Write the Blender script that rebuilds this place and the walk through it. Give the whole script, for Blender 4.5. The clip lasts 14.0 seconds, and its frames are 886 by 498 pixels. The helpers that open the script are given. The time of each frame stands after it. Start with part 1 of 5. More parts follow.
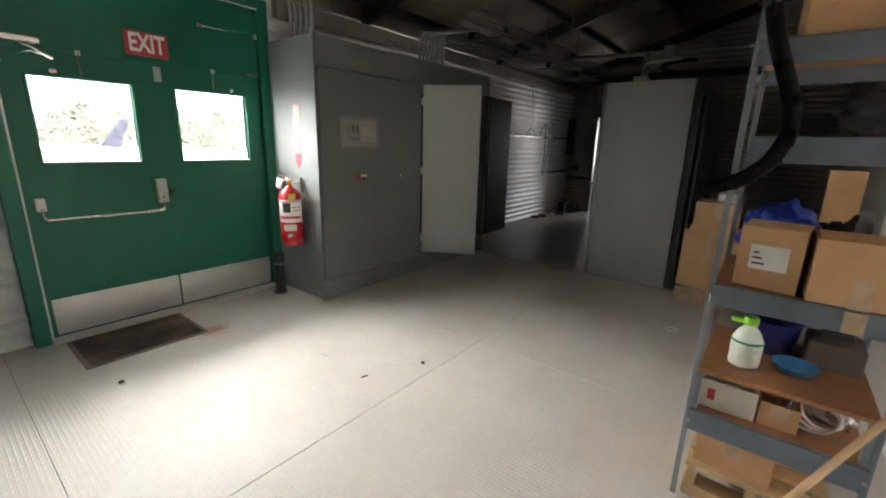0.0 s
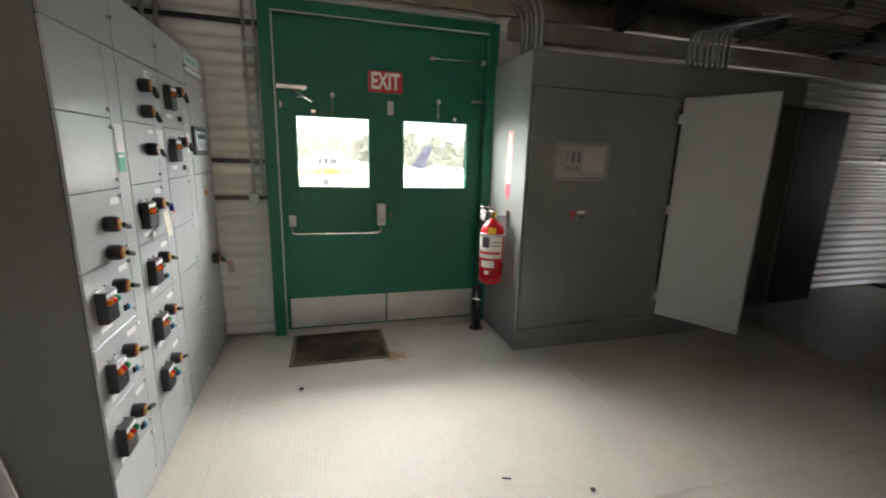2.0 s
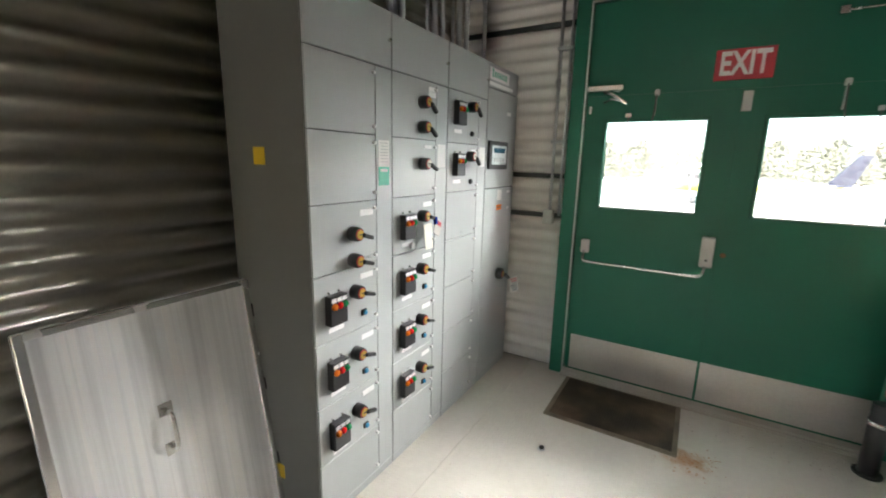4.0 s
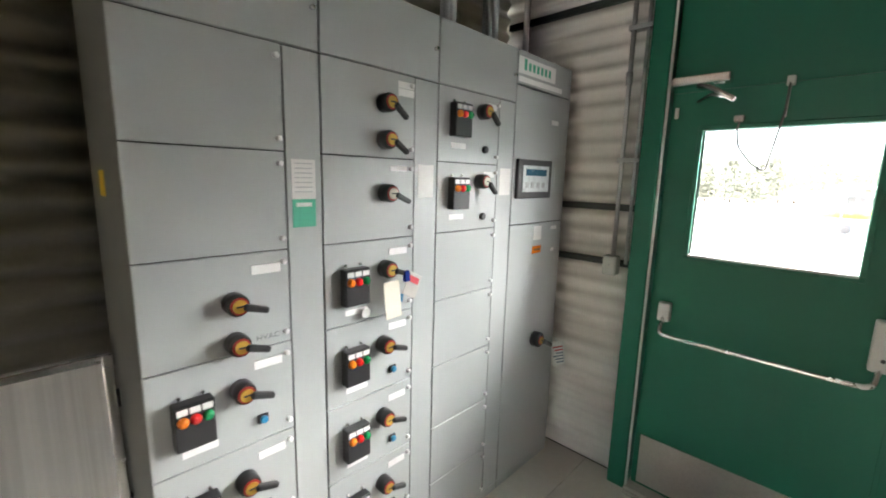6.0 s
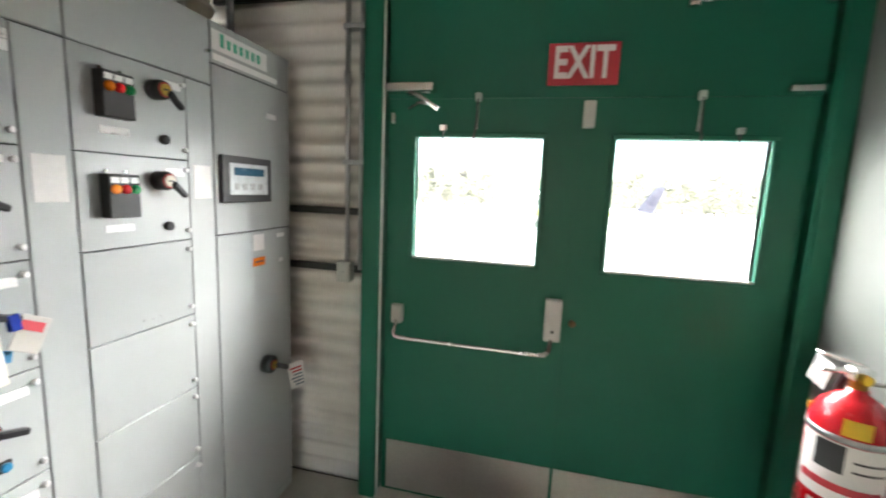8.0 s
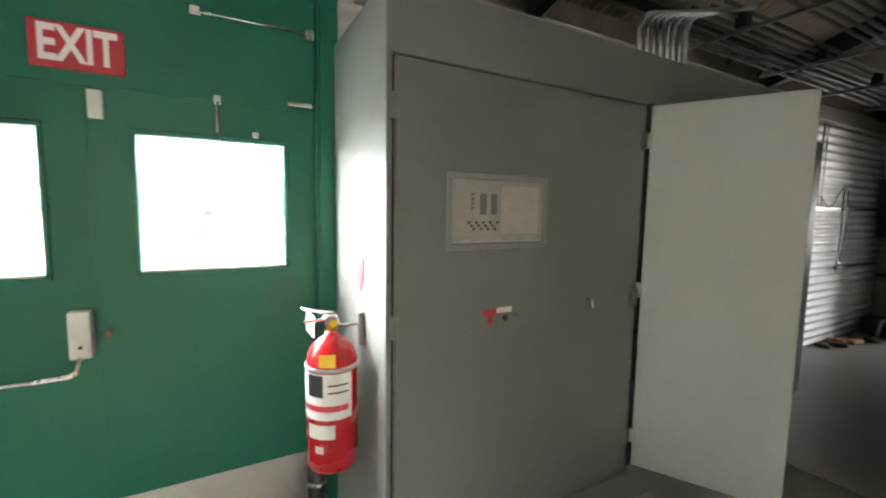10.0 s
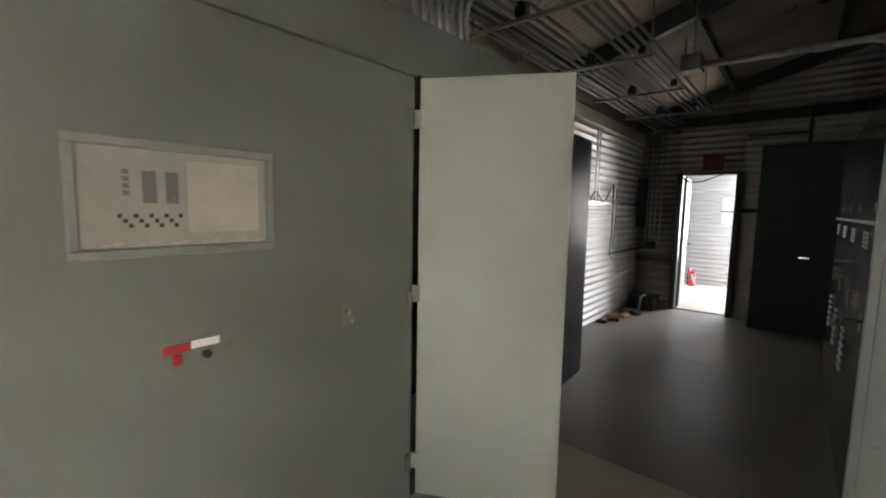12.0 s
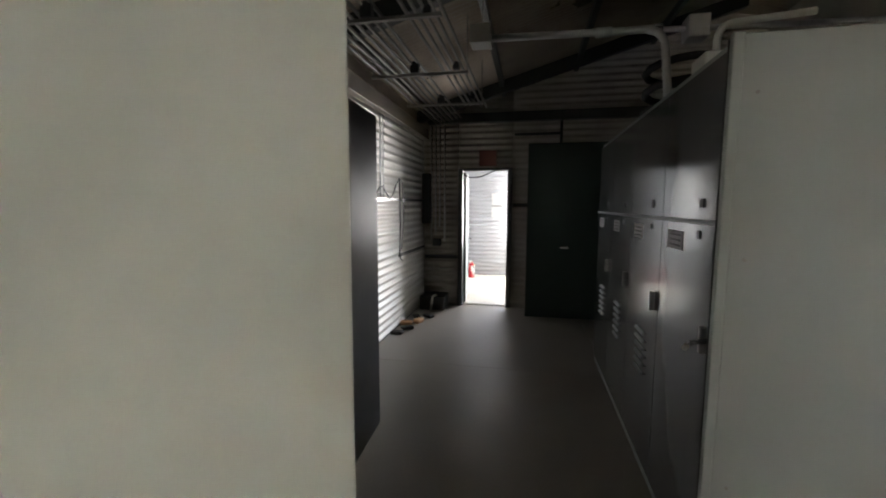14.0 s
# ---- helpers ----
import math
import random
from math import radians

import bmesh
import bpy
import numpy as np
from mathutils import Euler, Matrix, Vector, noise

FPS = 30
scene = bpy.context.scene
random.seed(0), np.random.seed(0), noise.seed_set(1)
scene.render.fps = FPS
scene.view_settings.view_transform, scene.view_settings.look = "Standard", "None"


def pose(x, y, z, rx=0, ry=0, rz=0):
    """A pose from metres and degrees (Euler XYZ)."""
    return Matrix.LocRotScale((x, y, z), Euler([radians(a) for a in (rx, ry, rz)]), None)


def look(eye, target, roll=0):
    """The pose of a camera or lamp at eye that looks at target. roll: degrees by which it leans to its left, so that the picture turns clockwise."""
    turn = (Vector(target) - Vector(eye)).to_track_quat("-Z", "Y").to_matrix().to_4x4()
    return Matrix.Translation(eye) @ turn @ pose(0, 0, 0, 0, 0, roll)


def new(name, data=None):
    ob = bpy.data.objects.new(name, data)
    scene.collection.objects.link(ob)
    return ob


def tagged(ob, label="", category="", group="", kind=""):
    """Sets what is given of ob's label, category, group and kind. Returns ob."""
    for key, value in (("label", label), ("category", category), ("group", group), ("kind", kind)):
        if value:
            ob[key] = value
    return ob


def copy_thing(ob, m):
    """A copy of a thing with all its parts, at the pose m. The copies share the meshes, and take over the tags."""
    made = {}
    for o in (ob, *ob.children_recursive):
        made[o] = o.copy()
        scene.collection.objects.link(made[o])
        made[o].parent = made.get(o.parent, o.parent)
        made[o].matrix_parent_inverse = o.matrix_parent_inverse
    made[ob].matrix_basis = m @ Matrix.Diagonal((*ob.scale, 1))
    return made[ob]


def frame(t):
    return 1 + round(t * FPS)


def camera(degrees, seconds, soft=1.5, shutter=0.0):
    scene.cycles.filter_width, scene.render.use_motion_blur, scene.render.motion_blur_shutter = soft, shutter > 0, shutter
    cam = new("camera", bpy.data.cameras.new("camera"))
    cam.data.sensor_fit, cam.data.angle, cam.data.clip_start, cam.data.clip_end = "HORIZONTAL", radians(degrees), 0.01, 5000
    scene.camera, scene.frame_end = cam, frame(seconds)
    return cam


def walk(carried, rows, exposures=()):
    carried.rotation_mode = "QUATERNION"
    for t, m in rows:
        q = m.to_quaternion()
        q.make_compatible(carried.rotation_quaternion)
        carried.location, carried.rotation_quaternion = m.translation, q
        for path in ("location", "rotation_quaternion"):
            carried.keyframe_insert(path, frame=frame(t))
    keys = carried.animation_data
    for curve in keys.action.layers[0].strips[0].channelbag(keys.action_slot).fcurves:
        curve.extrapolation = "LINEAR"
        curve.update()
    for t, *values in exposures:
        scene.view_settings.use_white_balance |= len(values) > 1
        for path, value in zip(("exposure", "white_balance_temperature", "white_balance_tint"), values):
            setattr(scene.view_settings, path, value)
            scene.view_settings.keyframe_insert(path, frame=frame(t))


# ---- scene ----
cam = camera(93.3, 14.0, soft=1.9, shutter=0.3)
PATH = [
    (0, (-0.59, 0.919, 1.553), (-1.788, 2.443, 1.06), 1.5),
    (0.5, (-0.609, 1.12, 1.544), (-1.973, 2.503, 1.068), 1.6),
    (1, (-0.652, 1.339, 1.579), (-2.211, 2.505, 1.123), 1.7),
    (1.5, (-0.774, 1.524, 1.57), (-2.506, 2.424, 1.132), 1.8),
    (2, (-0.858, 1.722, 1.63), (-2.734, 2.265, 1.2), 1.7),
    (2.5, (-0.955, 1.945, 1.641), (-2.906, 2.074, 1.218), 1.8),
    (3, (-1.115, 1.951, 1.62), (-3.06, 1.72, 1.212), 1.6),
    (3.5, (-1.31, 1.996, 1.632), (-3.151, 1.326, 1.228), 1.3),
    (4, (-1.508, 2.131, 1.639), (-3.185, 1.122, 1.229), 1.3),
    (4.2, (-1.574, 2.12, 1.637), (-3.212, 1.048, 1.231), 1.4),
    (6.3, (-2.566, 2.049, 1.686), (-3.972, 0.666, 1.354), 1.5),
    (6.5, (-2.644, 2.012, 1.683), (-4.071, 0.648, 1.363), 1.7),
    (7, (-2.758, 1.96, 1.674), (-4.314, 0.738, 1.378), 1.4),
    (7.5, (-2.767, 2.032, 1.661), (-4.541, 1.151, 1.387), 1.9),
    (8, (-2.706, 2.139, 1.681), (-4.636, 1.695, 1.401), 2.4),
    (8.5, (-2.611, 2.292, 1.656), (-4.595, 2.304, 1.409), 1.8),
    (9, (-2.527, 2.45, 1.646), (-4.475, 2.832, 1.405), 1.5),
    (11.3, (-2.48, 3.051, 1.622), (-3.902, 4.444, 1.422), 1.3),
    (11.5, (-2.495, 3.114, 1.644), (-3.877, 4.542, 1.423), 1.7),
    (12, (-2.595, 3.339, 1.621), (-3.884, 4.855, 1.42), 1.1),
    (12.5, (-2.705, 3.539, 1.626), (-3.874, 5.149, 1.418), 1.2),
    (13, (-2.77, 3.769, 1.611), (-3.741, 5.506, 1.411), 0.8),
    (13.5, (-2.875, 4.058, 1.615), (-3.567, 5.924, 1.414), 0.9),
    (14, (-3.018, 4.321, 1.648), (-3.421, 6.269, 1.439), 0.2),
]
EXPOSURES = [(0, 4.4), (1.2, 4.2), (2.5, 4.05), (3.2, 4.3), (4.2, 4.4), (6.3, 4.45), (7.5, 4.45), (8.6, 4.9), (9.2, 5.1), (11.3, 5.6), (12.3, 5.55), (14, 5.5)]
walk(cam, [(t, look(eye, target, roll)) for t, eye, target, roll in PATH], EXPOSURES)

# ---- world, sun, large lights ----
world = bpy.data.worlds.new("sky")
scene.world = world
world.use_nodes = True
wn = world.node_tree.nodes
sky = wn.new("ShaderNodeTexSky")
sky.sky_type, sky.sun_disc = "NISHITA", False
sky.sun_elevation, sky.sun_rotation = radians(48), radians(100)
sky.dust_density, sky.air_density = 3.0, 1.0
wn["Background"].inputs["Strength"].default_value = 0.075
world.node_tree.links.new(sky.outputs[0], wn["Background"].inputs["Color"])

sun = new("sun", bpy.data.lights.new("sun", "SUN"))
sun.data.energy, sun.data.angle, sun.data.color = 2.4, radians(6), (1.0, 0.96, 0.9)
sun.matrix_world = look((20, -3.5, 22), (0, 0, 0))


def area_lamp(name, eye, target, w, h, watts, colour):
    lamp = new(name, bpy.data.lights.new(name, "AREA"))
    lamp.data.shape, lamp.data.size, lamp.data.size_y = "RECTANGLE", w, h
    lamp.data.energy, lamp.data.color = watts, colour
    lamp.matrix_world = look(eye, target)
    return lamp


# added area lamps, kept out of view, standing in for the sky's light on the exit doors (from above and from both sides)
# and through the window of the room beyond
area_lamp("sky_light_west", (-10.4, 2.28, 5.1), (-4.7, 2.28, 1.6), 8.5, 5.0, 470, (1.0, 0.97, 0.96))
area_lamp("sky_light_north_west", (-7.9, 6.1, 3.8), (-4.7, 2.6, 1.5), 1.9, 3.0, 50, (1.0, 0.97, 0.96))
area_lamp("sky_light_south_west", (-7.3, -2.3, 3.0), (-4.7, 2.28, 1.5), 2.8, 3.6, 60, (1.0, 0.97, 0.96))
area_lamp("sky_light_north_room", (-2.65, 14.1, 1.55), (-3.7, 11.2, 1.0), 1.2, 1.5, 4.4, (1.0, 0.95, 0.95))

# ---- materials ----


def mat(name, colour, rough=0.5, metal=0.0, vary=0.12, scale=6.0, fine=90.0, bump=0.15, rough_vary=0.12, stain=None, stain_amount=0.0,
        stain_scale=2.0, stretch=(1, 1, 1), coat=0.0, depth=0.002, shine=0.5):
    """A surface with two scales of variation, optional stains and a fine relief, at real size in metres."""
    m = bpy.data.materials.new(name)
    m.use_nodes = True
    n, link = m.node_tree.nodes, m.node_tree.links.new
    b = n["Principled BSDF"]
    geo = n.new("ShaderNodeNewGeometry")
    mp = n.new("ShaderNodeMapping")
    mp.inputs["Scale"].default_value = stretch
    link(geo.outputs["Position"], mp.inputs["Vector"])

    def noise_at(s, detail=4.0):
        t = n.new("ShaderNodeTexNoise")
        t.inputs["Scale"].default_value, t.inputs["Detail"].default_value = s, detail
        link(mp.outputs[0], t.inputs["Vector"])
        return t.outputs["Fac"]

    def math_node(op, a, c):
        t = n.new("ShaderNodeMath")
        t.operation = op
        for i, v in enumerate((a, c)):
            if isinstance(v, (int, float)):
                t.inputs[i].default_value = v
            else:
                link(v, t.inputs[i])
        return t.outputs[0]

    coarse, grain = noise_at(scale), noise_at(fine, 2.0)
    both = math_node("ADD", math_node("MULTIPLY", coarse, 0.7), math_node("MULTIPLY", grain, 0.3))
    info = n.new("ShaderNodeObjectInfo")
    both = math_node("ADD", both, math_node("MULTIPLY", math_node("SUBTRACT", info.outputs["Random"], 0.5), 0.12))
    ramp = n.new("ShaderNodeMapRange")
    ramp.clamp = False
    ramp.inputs[1].default_value, ramp.inputs[2].default_value = 0.0, 1.0
    ramp.inputs[3].default_value, ramp.inputs[4].default_value = 1 - 2.2 * vary, 1 + 2.2 * vary
    link(both, ramp.inputs["Value"])
    tint = n.new("ShaderNodeVectorMath")
    tint.operation = "SCALE"
    tint.inputs[0].default_value = colour[:3]
    link(ramp.outputs[0], tint.inputs["Scale"])
    out = tint.outputs[0]
    if stain:
        st = n.new("ShaderNodeMapRange")
        st.interpolation_type = "SMOOTHSTEP"
        st.inputs[1].default_value, st.inputs[2].default_value = 0.38, 0.80
        st.inputs[3].default_value, st.inputs[4].default_value = 0.0, stain_amount
        link(noise_at(stain_scale, 7.0), st.inputs["Value"])
        mix = n.new("ShaderNodeMix")
        mix.data_type = "RGBA"
        link(st.outputs[0], mix.inputs[0])
        link(out, mix.inputs[6])
        mix.inputs[7].default_value = (*stain, 1)
        out = mix.outputs[2]
    link(out, b.inputs["Base Color"])
    rr = n.new("ShaderNodeMapRange")
    rr.inputs[1].default_value, rr.inputs[2].default_value = 0.1, 0.9
    rr.inputs[3].default_value, rr.inputs[4].default_value = max(rough - 1.5 * rough_vary, 0.04), min(rough + 1.5 * rough_vary, 1)
    link(coarse, rr.inputs["Value"])
    link(rr.outputs[0], b.inputs["Roughness"])
    b.inputs["Metallic"].default_value = metal
    b.inputs["Coat Weight"].default_value, b.inputs["Coat Roughness"].default_value = coat, 0.8 * rough
    b.inputs["Specular IOR Level"].default_value = shine
    if bump:
        bp = n.new("ShaderNodeBump")
        bp.inputs["Strength"].default_value, bp.inputs["Distance"].default_value = bump, depth
        link(both, bp.inputs["Height"])
        link(bp.outputs[0], b.inputs["Normal"])
    return m


def tread_plate():
    """Painted steel tread plate: crossing raised lozenges, worn and dusty, glossy where the paint holds."""
    m = mat("painted_tread_plate", (0.57, 0.545, 0.48), 0.44, 0, vary=0.09, scale=0.9, fine=25, bump=0, rough_vary=0.07, stain=(0.33, 0.29, 0.22),
            stain_amount=0.30, stain_scale=1.3, shine=0.16)
    n, link = m.node_tree.nodes, m.node_tree.links.new
    b = n["Principled BSDF"]
    geo = n.new("ShaderNodeNewGeometry")
    sep = n.new("ShaderNodeSeparateXYZ")
    link(geo.outputs["Position"], sep.inputs[0])

    def f(op, *a):
        t = n.new("ShaderNodeMath")
        t.operation = op
        for i, v in enumerate(a):
            if isinstance(v, (int, float)):
                t.inputs[i].default_value = v
            else:
                link(v, t.inputs[i])
        return t.outputs[0]

    # rust stain that has crept out from the mat's corner
    cloud = n.new("ShaderNodeTexNoise")
    cloud.inputs["Scale"].default_value, cloud.inputs["Detail"].default_value = 16.0, 5.0
    link(geo.outputs["Position"], cloud.inputs["Vector"])
    dx, dy = f("DIVIDE", f("SUBTRACT", sep.outputs[0], -4.04), 0.13), f("DIVIDE", f("SUBTRACT", sep.outputs[1], 2.25), 0.15)
    reach = f("SQRT", f("ADD", f("MULTIPLY", dx, dx), f("MULTIPLY", dy, dy)))
    soft = n.new("ShaderNodeMapRange")
    soft.interpolation_type = "SMOOTHSTEP"
    soft.inputs[1].default_value, soft.inputs[2].default_value, soft.inputs[3].default_value, soft.inputs[4].default_value = 0.1, 1.15, 0.75, 0.0
    link(f("ADD", reach, f("MULTIPLY", f("SUBTRACT", cloud.outputs["Fac"], 0.5), 1.6)), soft.inputs["Value"])
    mix = n.new("ShaderNodeMix")
    mix.data_type = "RGBA"
    mix.inputs[7].default_value = (0.36, 0.17, 0.06, 1)
    link(soft.outputs[0], mix.inputs[0])
    link(b.inputs["Base Color"].links[0].from_socket, mix.inputs[6])
    link(mix.outputs[2], b.inputs["Base Color"])

    u, v = f("DIVIDE", sep.outputs[0], 0.024), f("DIVIDE", sep.outputs[1], 0.024)
    fu, fv = f("SUBTRACT", f("FRACT", u), 0.5), f("SUBTRACT", f("FRACT", v), 0.5)
    odd = f("FRACT", f("MULTIPLY", f("ADD", f("FLOOR", u), f("FLOOR", v)), 0.5))
    odd = f("GREATER_THAN", odd, 0.25)
    even = f("SUBTRACT", 1.0, odd)
    a = f("ADD", f("MULTIPLY", fu, odd), f("MULTIPLY", fv, even))
    c = f("ADD", f("MULTIPLY", fv, odd), f("MULTIPLY", fu, even))
    r = f("ADD", f("POWER", f("ABSOLUTE", f("DIVIDE", a, 0.55)), 2.0), f("POWER", f("ABSOLUTE", f("DIVIDE", c, 0.2)), 2.0))
    h = f("MAXIMUM", f("SUBTRACT", 1.0, r), 0.0)
    bp = n.new("ShaderNodeBump")
    worn = n.new("ShaderNodeTexNoise")
    worn.inputs["Scale"].default_value, worn.inputs["Detail"].default_value = 1.4, 5.0
    link(geo.outputs["Position"], worn.inputs["Vector"])
    keep = n.new("ShaderNodeMapRange")
    keep.inputs[1].default_value, keep.inputs[2].default_value, keep.inputs[3].default_value, keep.inputs[4].default_value = 0.42, 0.62, 0.25, 1.0
    link(worn.outputs["Fac"], keep.inputs["Value"])
    link(keep.outputs[0], bp.inputs["Strength"])
    bp.inputs["Distance"].default_value = 0.0020
    link(h, bp.inputs["Height"])
    link(bp.outputs[0], b.inputs["Normal"])
    return m


def glass_mat():
    m = bpy.data.materials.new("window_glass")
    m.use_nodes = True
    b = m.node_tree.nodes["Principled BSDF"]
    b.inputs["Base Color"].default_value = (0.97, 0.99, 0.98, 1)
    b.inputs["Roughness"].default_value = 0.02
    b.inputs["Transmission Weight"].default_value = 1.0
    b.inputs["IOR"].default_value = 1.45
    return m


M_FLOOR = tread_plate()
M_CORR = mat("galvanised_corrugated_sheet", (0.88, 0.86, 0.81), 0.42, 0.05, vary=0.06, scale=1.4, fine=40, stain=(0.34, 0.28, 0.21), stain_amount=0.22, stain_scale=1.0)
M_CORR_DARK = mat("dark_stained_corrugated_sheet", (0.40, 0.37, 0.325), 0.42, 0.15, vary=0.2, scale=2.0, fine=40, stain=(0.16, 0.12, 0.09), stain_amount=0.6, stain_scale=0.9)
M_CORR_WHITE = mat("white_corrugated_sheet", (0.50, 0.515, 0.53), 0.5, 0.0, vary=0.06, scale=2, fine=40)
M_ROOF = mat("dark_corrugated_roof_sheet", (0.46, 0.395, 0.325), 0.36, 0.65, vary=0.3, scale=1.2, fine=40, stain=(0.08, 0.06, 0.05), stain_amount=0.7, stain_scale=0.8)
M_MCC = mat("light_grey_enamel", (0.41, 0.432, 0.425), 0.31, 0, vary=0.04, scale=1.2, fine=500, bump=0.05, rough_vary=0.015, depth=0.0006, coat=0.35)
M_MCC_DARK = mat("shadow_gap_black", (0.02, 0.021, 0.022), 0.7, 0, vary=0.1)
M_CAB = mat("grey_green_enamel", (0.185, 0.20, 0.185), 0.36, 0, vary=0.06, scale=0.9, fine=400, bump=0.08, rough_vary=0.08, depth=0.0008,
            stain=(0.14, 0.15, 0.135), stain_amount=0.3, stain_scale=2.5)
# dark enamel; on the relay cabinet's bay and swung-back door it paints in shade
M_CAB_DARK = mat("dark_enamel_and_shade", (0.02, 0.024, 0.022), 0.35, 0, vary=0.12, scale=1.5, fine=200)
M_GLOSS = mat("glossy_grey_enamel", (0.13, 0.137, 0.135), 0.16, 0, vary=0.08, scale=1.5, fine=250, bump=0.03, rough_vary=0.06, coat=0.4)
M_GREEN = mat("green_door_enamel", (0.008, 0.132, 0.076), 0.44, 0, vary=0.06, scale=0.9, fine=350, bump=0.06, rough_vary=0.02, depth=0.0005, shine=0.36)
# green taken almost to black: the far corner's shade is put into the colour
M_GREEN_SHADED = mat("shaded_green_enamel", (0.006, 0.020, 0.015), 0.48, 0, vary=0.1, scale=1.6, fine=350)
M_STEEL = mat("brushed_stainless_steel", (0.62, 0.59, 0.54), 0.34, 0.85, vary=0.2, scale=3, fine=160, stretch=(1, 0.5, 1), stain=(0.42, 0.38, 0.33), stain_amount=0.25, stain_scale=3)
M_ALU = mat("brushed_aluminium", (0.88, 0.89, 0.90), 0.33, 0.35, vary=0.42, scale=4.5, fine=14, bump=0.03, stretch=(3, 0.05, 0.05), rough_vary=0.06, depth=0.0005)
M_ZINC = mat("galvanised_conduit_steel", (0.45, 0.46, 0.46), 0.38, 0.75, vary=0.15, scale=8, fine=120)
M_CHROME = mat("satin_chrome", (0.75, 0.74, 0.72), 0.22, 0.95, vary=0.08, scale=10, fine=200)
M_SEAL = mat("pale_weather_strip", (0.55, 0.57, 0.52), 0.5, 0.1, vary=0.12, scale=8)
M_BLACK = mat("black_plastic", (0.022, 0.022, 0.024), 0.42, 0, vary=0.15, scale=20, fine=300, bump=0.1)
M_RUBBER = mat("black_rubber", (0.02, 0.02, 0.02), 0.75, 0, vary=0.2, scale=15, fine=120, bump=0.3)
M_MAT = mat("brown_ribbed_mat", (0.035, 0.024, 0.014), 0.85, 0, vary=0.4, scale=5, fine=180, bump=0.7, depth=0.004, stain=(0.17, 0.125, 0.075), stain_amount=0.85, stain_scale=3.0)
M_MAT_EDGE = mat("dusty_rubber_edge", (0.20, 0.165, 0.12), 0.85, 0, vary=0.25, scale=9, fine=120, bump=0.3, stain=(0.06, 0.05, 0.04), stain_amount=0.6, stain_scale=7)
M_DARKRED = mat("dull_red_plastic", (0.34, 0.02, 0.015), 0.4, 0, vary=0.1, scale=30)
M_PLATED = mat("bright_zinc_plated_screw", (0.80, 0.80, 0.78), 0.35, 0.3, vary=0.08, scale=40)
M_WHITE = mat("white_plastic_label", (0.80, 0.80, 0.78), 0.45, 0, vary=0.05, scale=20)
M_PAPER = mat("printed_paper", (0.74, 0.73, 0.70), 0.7, 0, vary=0.05, scale=30)
M_CREAM = mat("cream_card", (0.70, 0.66, 0.55), 0.7, 0, vary=0.08, scale=25)
M_RED = mat("red_enamel", (0.46, 0.010, 0.018), 0.25, 0, vary=0.06, scale=6, fine=200, bump=0.03, coat=0.4)
M_SIGN = mat("red_sign_face", (0.48, 0.03, 0.045), 0.45, 0, vary=0.08, scale=8)
M_SIGN_W = mat("white_sign_letters", (0.8, 0.78, 0.76), 0.45, 0, vary=0.05, scale=20)
M_YELLOW = mat("yellow_label", (0.72, 0.5, 0.02), 0.5, 0, vary=0.08, scale=20)
M_BRASS = mat("brass_yellow_plate", (0.50, 0.30, 0.045), 0.4, 0.3, vary=0.12, scale=60)
M_ORANGE = mat("orange_lens", (0.80, 0.20, 0.015), 0.2, 0, vary=0.05, scale=30, coat=0.5)
M_REDLENS = mat("red_lens", (0.62, 0.015, 0.015), 0.2, 0, vary=0.05, scale=30, coat=0.5)
M_GREENLENS = mat("green_lens", (0.015, 0.32, 0.10), 0.2, 0, vary=0.05, scale=30, coat=0.5)
M_BLUE = mat("blue_button", (0.02, 0.22, 0.42), 0.3, 0, vary=0.05, scale=30)
M_GREENTAG = mat("green_printed_card", (0.06, 0.42, 0.26), 0.5, 0, vary=0.06, scale=20)
M_CARD = mat("brown_cardboard", (0.60, 0.355, 0.18), 0.75, 0, vary=0.1, scale=5, fine=120, stain=(0.28, 0.16, 0.08), stain_amount=0.4, stain_scale=4)
M_TAPE = mat("tan_packing_tape", (0.52, 0.38, 0.24), 0.3, 0, vary=0.06, scale=15)
M_WOOD = mat("brown_shelf_board", (0.36, 0.165, 0.07), 0.55, 0, vary=0.2, scale=4, fine=60, stretch=(0.4, 4, 4))
M_PINE = mat("pale_pine", (0.52, 0.36, 0.19), 0.6, 0, vary=0.18, scale=4, fine=60, stretch=(0.4, 4, 4))
M_RACK = mat("blue_grey_rack_steel", (0.16, 0.20, 0.235), 0.4, 0.2, vary=0.14, scale=7, fine=100, stain=(0.1, 0.09, 0.08), stain_amount=0.5, stain_scale=8)
M_GALV = mat("dull_galvanised_post", (0.25, 0.28, 0.30), 0.42, 0.5, vary=0.2, scale=12, fine=100)
M_CONC = mat("pale_sill_concrete", (0.45, 0.42, 0.37), 0.8, 0, vary=0.2, scale=6, fine=90, bump=0.4, stain=(0.25, 0.17, 0.1), stain_amount=0.6, stain_scale=3)
M_GRAVEL = mat("pale_gravel_yard", (0.50, 0.48, 0.44), 0.9, 0, vary=0.2, scale=0.3, fine=8, bump=0.5, depth=0.02)
M_LEAF = mat("dull_foliage", (0.115, 0.12, 0.095), 0.8, 0, vary=0.35, scale=0.6, fine=6)
M_BARK = mat("bark", (0.10, 0.08, 0.06), 0.9, 0, vary=0.25, scale=3, fine=20)
M_PLANE_Y = mat("yellow_aircraft_paint", (0.70, 0.52, 0.05), 0.3, 0, vary=0.05, scale=2)
M_PLANE_B = mat("blue_aircraft_paint", (0.013, 0.014, 0.024), 0.3, 0, vary=0.05, scale=2)
